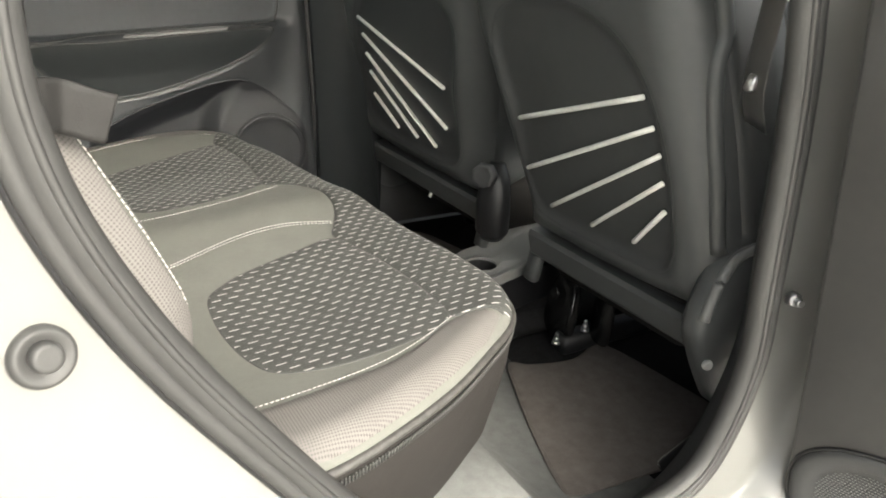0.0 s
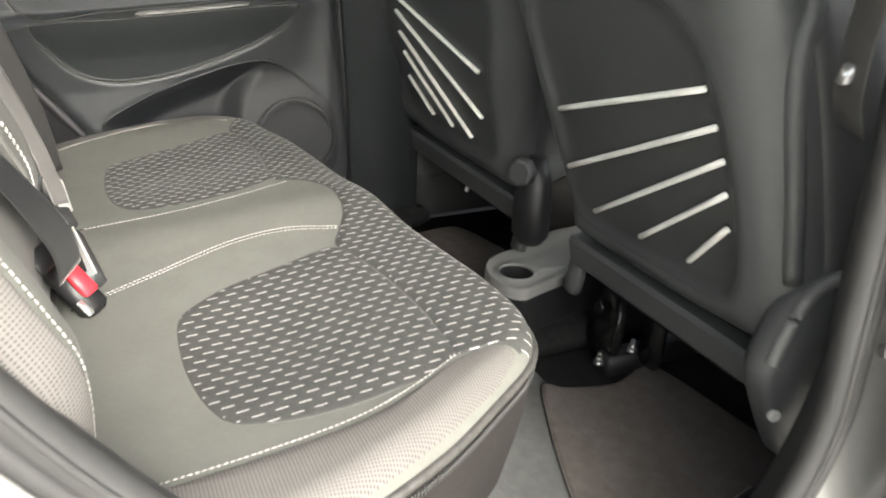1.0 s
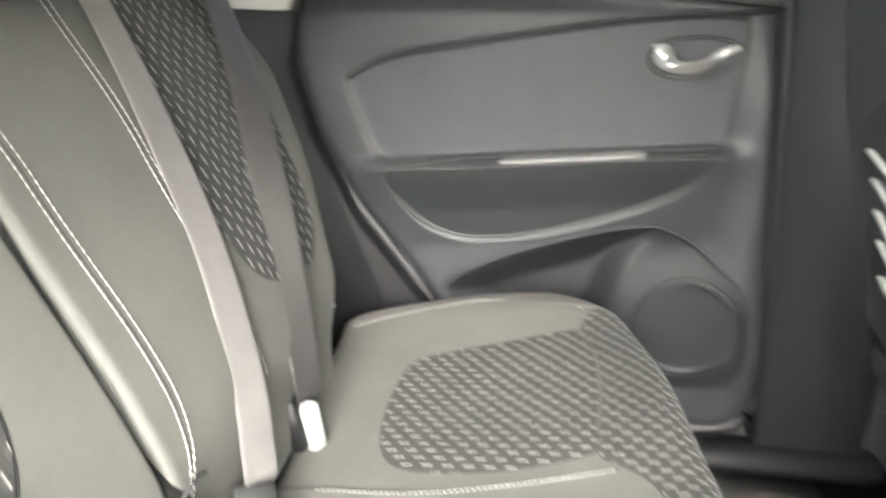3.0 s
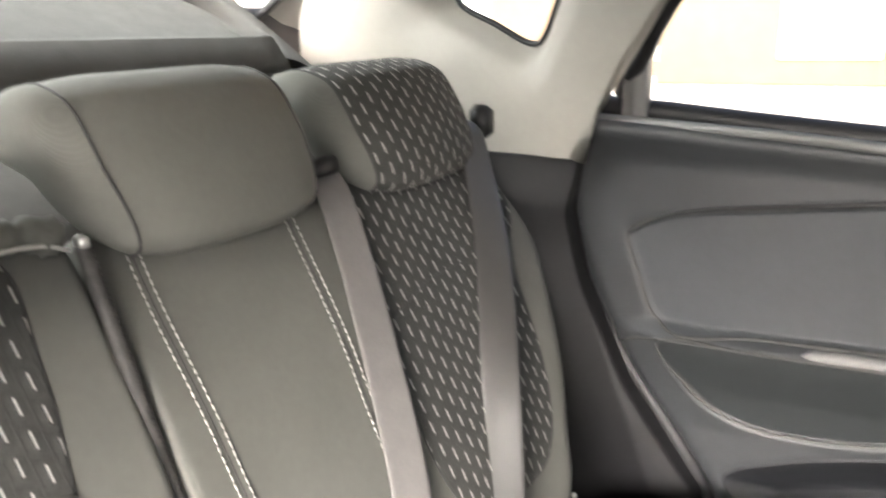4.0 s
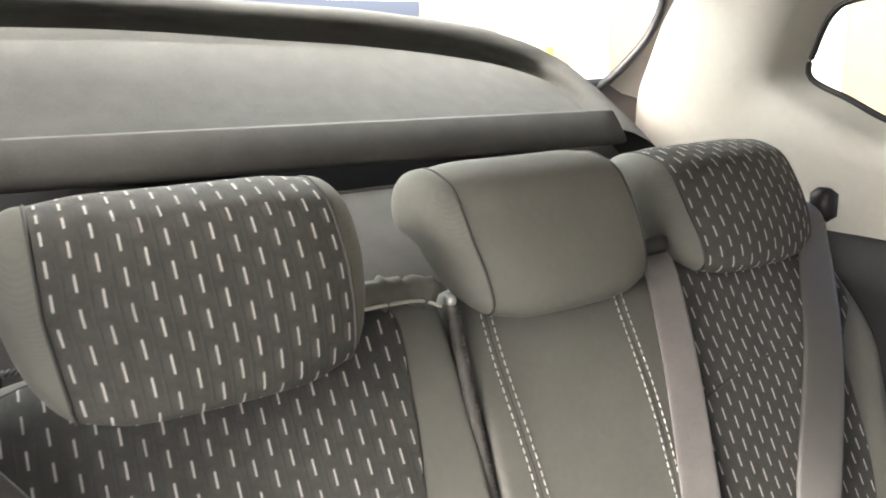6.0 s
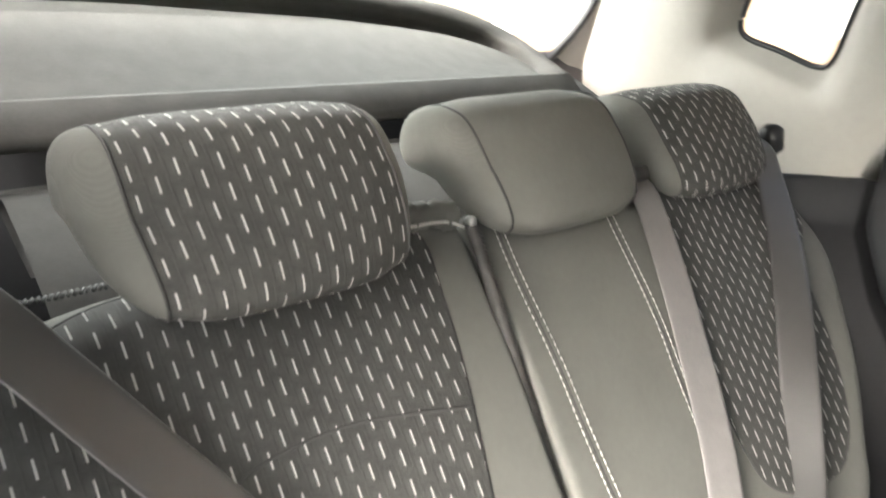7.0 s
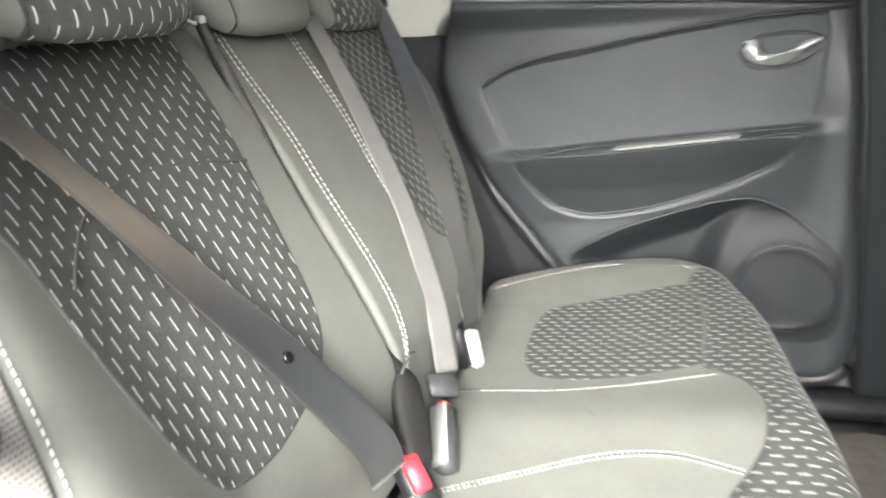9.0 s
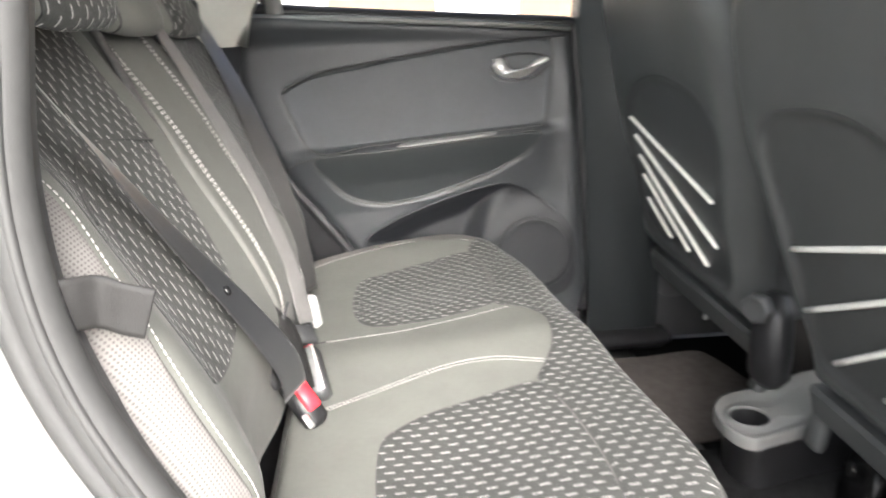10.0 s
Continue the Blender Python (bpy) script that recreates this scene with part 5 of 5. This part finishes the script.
def front_seat(sg, yc, label):
    """sg: +1 with its outer side towards negative y."""
    ob = thing("car_seat", (0.95, yc, FLOOR), label, "seat", "front seats")
    my = (lambda y: y) if sg > 0 else (lambda y: 0.125 + (-0.142 - y) * 1.26)
    loop = spline([(-0.115, 0.550), (-0.108, 0.62), (-0.085, 0.70), (-0.055, 0.80), (-0.030, 0.90), (-0.010, 0.98), (-0.02, 1.10), (-0.06, 1.20), (-0.16, 1.26), (-0.42, 1.26), (-0.52, 1.20), (-0.555, 1.05), (-0.588, 0.91), (-0.606, 0.78), (-0.614, 0.66), (-0.592, 0.565), (-0.48, 0.545), (-0.377, 0.540), (-0.25, 0.540)], 240)
    rec = spline([(-0.120, 0.80), (-0.128, 0.72), (-0.150, 0.63), (-0.21, 0.605), (-0.36, 0.603), (-0.50, 0.612), (-0.540, 0.66), (-0.540, 0.74), (-0.530, 0.82), (-0.510, 0.89), (-0.475, 0.955), (-0.41, 1.005), (-0.32, 1.03), (-0.22, 1.03), (-0.13, 1.01), (-0.085, 0.95), (-0.095, 0.88)], 160)

    def h_of(q):
        d = edge_distance(q, loop)
        r = 0.07
        e = 1 - np.clip(d, 0, r) / r
        h = -r * (1 - np.sqrt(np.clip(1 - e * e, 0, 1)))
        return h + 0.005 - 0.012 * step(edge_distance(q, rec), -0.008, 0.024) - 0.01 * np.exp(-((q[:, 0] + 0.31) / 0.12) ** 2) * step(q[:, 1], 0.9, 1.05)

    def surf(lift=0.0):
        return lambda q, s: [front_pt(my(a), b, h + (lift if s < 0.998 else -0.001)) for (a, b), h in zip(q, h_of(q))]

    c = (-0.32, 0.86)
    shell = part("back_shell", rings(loop, surf(), list(np.concatenate([[1.0, 0.995, 0.985, 0.97], np.linspace(0.955, 0.05, 48)])), c), M_SHELL, ob)
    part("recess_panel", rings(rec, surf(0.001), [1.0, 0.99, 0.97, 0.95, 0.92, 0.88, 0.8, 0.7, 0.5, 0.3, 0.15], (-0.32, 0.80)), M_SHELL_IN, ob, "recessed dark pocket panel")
    hs = h_of(loop)
    side_l = [[front_pt(my(a), b, h - dh) for (a, b), h in zip(np.array(c) + (loop - np.array(c)) * sc, hs)] for sc, dh in ((1.0, 0.0), (1.012, 0.03), (1.0, 0.09), (0.96, 0.14), (0.6, 0.15), (0.02, 0.15))]
    part("side_cover", loft(side_l, True, True), M_SHELL, ob)
    # two ridges where the cover is stretched over the frame
    for pts in ([(-0.555, 1.12), (-0.575, 0.95), (-0.592, 0.80), (-0.600, 0.68)],):
        q = spline(pts, 30, False)
        part("ridge", tube([front_pt(my(a), b, h - 0.006) for (a, b), h in zip(q, h_of(q))], 0.013, 10), M_SHELL, ob)
    cords = (((0.150, 0.803), (0.546, 0.915)), ((0.172, 0.703), (0.540, 0.872)), ((0.243, 0.640), (0.545, 0.822)), ((0.338, 0.641), (0.545, 0.774)), ((0.442, 0.643), (0.550, 0.712))) if sg < 0 else (((-0.142, 0.801), (-0.476, 0.908)), ((-0.150, 0.700), (-0.494, 0.863)), ((-0.215, 0.638), (-0.507, 0.822)), ((-0.334, 0.640), (-0.511, 0.777)), ((-0.443, 0.648), (-0.514, 0.728)))
    for a, b in cords:
        if sg < 0:
            a, b = ((-0.142 - (a[0] - 0.125) / 1.26), a[1]), ((-0.142 - (b[0] - 0.125) / 1.26), b[1])
        q = np.array([np.array(a) + (np.array(b) - np.array(a)) * t for t in np.linspace(0, 1, 8)])
        hh = h_of(q)
        top_h = np.linspace(hh[0], hh[-1], 8) + 0.005
        path = [front_pt(my(y), z, t) for (y, z), t in zip(q, np.maximum(top_h, hh + 0.005))]
        cord = part("cord", tube([front_pt(my(a[0]), a[1], hh[0] - 0.006)] + path + [front_pt(my(b[0]), b[1], hh[-1] - 0.006)], 0.0048, 8), M_CORD, ob, "white elastic cord")
        for e_, h_ in ((a, hh[0]), (b, hh[-1])):
            part("eyelet", disc(front_pt(my(e_[0]), e_[1], h_ - 0.001), (-0.96, 0, -0.27), 0.0075, 0.003, 14), M_BLACK, cord)
    # skirt along the bottom, cushion and side shield in front of it
    y0, y1 = sorted((my(-0.115), my(-0.585)))
    sk = [[(x, y, z) for x, z in ((0.828, 0.548), (0.824, 0.538), (0.836, 0.494), (0.842, 0.487), (0.852, 0.487), (0.90, 0.51), (0.90, 0.55))] for y in np.linspace(y0, y1, 12)]
    part("skirt", loft(sk, True, True), M_SHELL, ob, "lower edge of the seat back", smooth=False)
    part("skirt_tab", turned(box((-0.012, -0.02, -0.055), (0.012, 0.02, 0.04), 0.006), (0.855, my(-0.115), 0.475), 0, 10, 0), M_SHELL, ob)
    part("cushion", box((0.86, min(my(-0.10), my(-0.57)), 0.44), (1.36, max(my(-0.10), my(-0.57)), 0.60), 0.04), M_SIDE, ob)
    sh = spline([(0.775, 0.59), (0.786, 0.625), (0.80, 0.66), (0.826, 0.69), (0.87, 0.70), (0.95, 0.66), (1.2, 0.56), (1.25, 0.48), (1.05, 0.42), (0.93, 0.385), (0.872, 0.395), (0.835, 0.44), (0.80, 0.50), (0.775, 0.555)], 90)
    yo = my(-0.600)
    yd = -1 if sg > 0 else 1
    shield = part("side_shield", prism(sh, lambda a, b, h: (a, yo + yd * (h - 0.02), b), 0.05, 0.012), M_SHELL, ob, "outer recliner shield")
    part("shield_rim", tube([(a, yo + yd * 0.024, b) for a, b in spline([(0.779, 0.585), (0.789, 0.625), (0.803, 0.658), (0.828, 0.686), (0.87, 0.695)], 24, False)], 0.009, 8), M_CONSOLE, shield)
    for sx, sz in ((0.804, 0.502), (0.881, 0.484)):
        part("screw", disc((sx, yo + yd * 0.028, sz), (-0.3, yd, 0), 0.009, 0.007, 12), M_WHITE, shield)
    # inner recliner housing with its knob
    if sg < 0:
        yi = 0.045
        rc = part("recliner", tube([(0.845, yi, 0.465), (0.842, yi, 0.485), (0.840, yi, 0.54), (0.840, yi, 0.61), (0.845, yi, 0.65)], [0.030, 0.046, 0.047, 0.042, 0.020], 18, flat=0.8), M_BLACK, ob, "inner recliner housing")
        part("knob", disc((0.806, yi - 0.012, 0.628), (-1, -0.5, 0.1), 0.030, 0.024, 7, 0.003), M_PLASTIC, rc, "faceted recliner knob")
    # rails and brackets on the floor
    for yy in (my(-0.175), my(-0.53)):
        rail = part("rail", box((0.90 if sg > 0 and yy > -0.4 else 1.15, yy - 0.022, FLOOR + 0.002), (1.5, yy + 0.022, 0.30), 0.006), M_BLACK, ob, "black seat rail")
        if sg < 0 or abs(yy - my(-0.53)) < 1e-6:
            continue
        pl_ = spline([(-0.100, 0.30), (-0.100, 0.37), (-0.118, 0.425), (-0.150, 0.442), (-0.182, 0.425), (-0.194, 0.36), (-0.190, 0.295), (-0.15, 0.262)], 60)
        plate = part("bracket", prism([(my(a), b) for a, b in pl_], lambda a, b, h: (0.925 - h + (b - 0.3) * 0.1, a, b), 0.014, 0.004), M_GLOSS, rail, "glossy black rounded bracket")
        part("rib", tube([(0.912, my(-0.182), 0.27), (0.916, my(-0.184), 0.34), (0.922, my(-0.185), 0.42)], 0.007, 8), M_GLOSS, rail)
        for bx, by, bz in ((0.895, -0.171, 0.276), (0.939, -0.212, 0.320)):
            part("bolt", join(disc((bx, my(by), bz), (0, 0, 1), 0.011, 0.006, 6), disc((bx, my(by), bz + 0.006), (0, 0, 1), 0.007, 0.010, 12), disc((bx, my(by), bz + 0.016), (0, 0, 1), 0.005, 0.010, 10)), M_STEEL, rail, "steel bolt")
        part("flange", prism([(my(a), b) for a, b in spline([(-0.205, 0.30), (-0.205, 0.40), (-0.225, 0.43), (-0.255, 0.42), (-0.262, 0.33), (-0.25, 0.29)], 40)], lambda a, b, h: (0.975 - h, a, b), 0.012, 0.004), M_GLOSS, rail)
        part("pivot", disc((0.910, my(-0.135), 0.385), (-1, 0, 0.2), 0.014, 0.008, 14), M_GLOSS, rail)
    return ob


front_seat(1, -0.33, "dark vinyl front seat with white elastic cords across its back")
far_seat = front_seat(-1, 0.39, "dark vinyl front seat beside the far pillar with white elastic cords")
part("label_clip", turned(box((-0.003, -0.007, -0.014), (0.003, 0.007, 0.014), 0.002), (0.855, 0.355, 0.478), 0, 15, 0), M_WHITE, far_seat, "small white clip")

# ---- floor: console, mats ----
console = thing("centre_console", (0.9, 0.01, FLOOR), "grey plastic end of the centre console with a cup holder", "console")
top_l = spline([(0.722, -0.012), (0.732, 0.030), (0.765, 0.068), (0.82, 0.085), (0.90, 0.096), (1.05, 0.112), (1.05, -0.02), (0.95, -0.042), (0.88, -0.056), (0.80, -0.077), (0.755, -0.087), (0.730, -0.062)], 110)
CUPC, CUPR = np.array((0.781, -0.012)), 0.036
angs = np.arctan2(top_l[:, 1] - CUPC[1], top_l[:, 0] - CUPC[0])
cup_l = np.stack([CUPC[0] + CUPR * np.cos(angs), CUPC[1] + CUPR * np.sin(angs)], axis=1)
lv = []
for f, z in ((0.001, 0.424), (0.05, 0.4285), (0.12, 0.427), (0.35, 0.424), (0.6, 0.4235), (0.9, 0.430), (0.97, 0.430), (1.0, 0.425), (1.0, 0.405)):
    lv.append([(a, b, z + 0.035 * step(np.array(a), 0.86, 1.0)) for a, b in cup_l + (top_l - cup_l) * f])
part("top", loft(lv), M_CONSOLE, console)
part("cup_well", loft([[(a, b, z) for a, b in CUPC + (cup_l - CUPC) * k] for k, z in ((1.0, 0.4245), (0.97, 0.40), (0.93, 0.346))]), M_BLACK, console, "black cup well")
part("cup_base", ([(a, b, 0.347) for a, b in cup_l], [tuple(range(len(cup_l)))]), M_BLACK, console)
part("cup_rim", tube([(CUPC[0] + 0.037 * math.cos(t), CUPC[1] + 0.037 * math.sin(t), 0.4285) for t in np.linspace(0, 2 * math.pi, 40, endpoint=False)], 0.002, 6, True), M_CONSOLE, console)
cc = np.array((0.9, 0.0))
part("base", loft([[(a, b, z) for a, b in cc + (top_l - cc) * s] for s, z in ((0.97, 0.408), (0.90, 0.39), (0.86, 0.30), (0.86, FLOOR))]), M_BLACK, console, "dark lower console")


def floor_mat(pts, label):
    loop = spline(pts, 120)
    ob = thing("floor_mat", (float(loop[:, 0].mean()), float(loop[:, 1].mean()), FLOOR), label, "floor mat", "floor mats")
    c = loop.mean(axis=0)
    part("carpet", loft([[(a, b, z) for a, b in c + (loop - c) * s] for s, z in ((0.995, FLOOR + 0.002), (1.0, FLOOR + 0.005), (0.995, FLOOR + 0.011), (0.97, FLOOR + 0.012), (0.5, FLOOR + 0.012), (0.01, FLOOR + 0.012))], True, True), M_MAT, ob)
    part("binding", tube([(a, b, FLOOR + 0.007) for a, b in loop], 0.004, 8, True), M_MAT, ob, "bound edge")
    return ob


near_mat = floor_mat([(0.72, -0.26), (0.765, -0.175), (0.80, -0.20), (0.90, -0.225), (0.985, -0.20), (1.02, -0.22), (1.045, -0.40), (1.05, -0.515), (1.02, -0.55), (0.94, -0.575), (0.84, -0.585), (0.75, -0.578), (0.62, -0.565), (0.615, -0.53), (0.66, -0.40)], "grey-brown carpet mat on the near footwell floor")
slit = spline([(0.800, -0.588, 0.264), (0.812, -0.572, 0.264), (0.86, -0.560, 0.264), (0.93, -0.545, 0.264)], 40, False)
part("slot", tube([(a + 0.004, b - 0.012, c) for a, b, c in slit], 0.010, 8, flat=0.2, up=(0, 0, 1)), M_BLACK, near_mat, "dark slot in the mat")
part("stitching", stitches(slit, 0.005, 0.002), M_THREAD, near_mat, "pale stitched edge of the slot")
floor_mat([(0.66, 0.16), (0.75, 0.17), (0.95, 0.20), (1.02, 0.30), (1.0, 0.45), (0.97, 0.57), (0.93, 0.60), (0.78, 0.58), (0.62, 0.58), (0.60, 0.40)], "dark carpet mat on the far footwell floor")
anch = thing("front_belt_anchor", (0.74, -0.64, 1.0), "lower part of the front seat belt guide on the pillar", "belt guide")
part("clip", turned(box((-0.005, -0.008, -0.012), (0.005, 0.008, 0.012), 0.004), (0.728, -0.652, 0.962), 0, 20, 0), M_STEEL, anch, "metal clip")
part("webbing", webbing(spline([(0.735, -0.66, 1.30), (0.735, -0.655, 1.1), (0.73, -0.655, 0.96), (0.76, -0.65, 0.90)], 20, False), (0.3, 1, 0), 0.046), M_BELTFAR, anch)
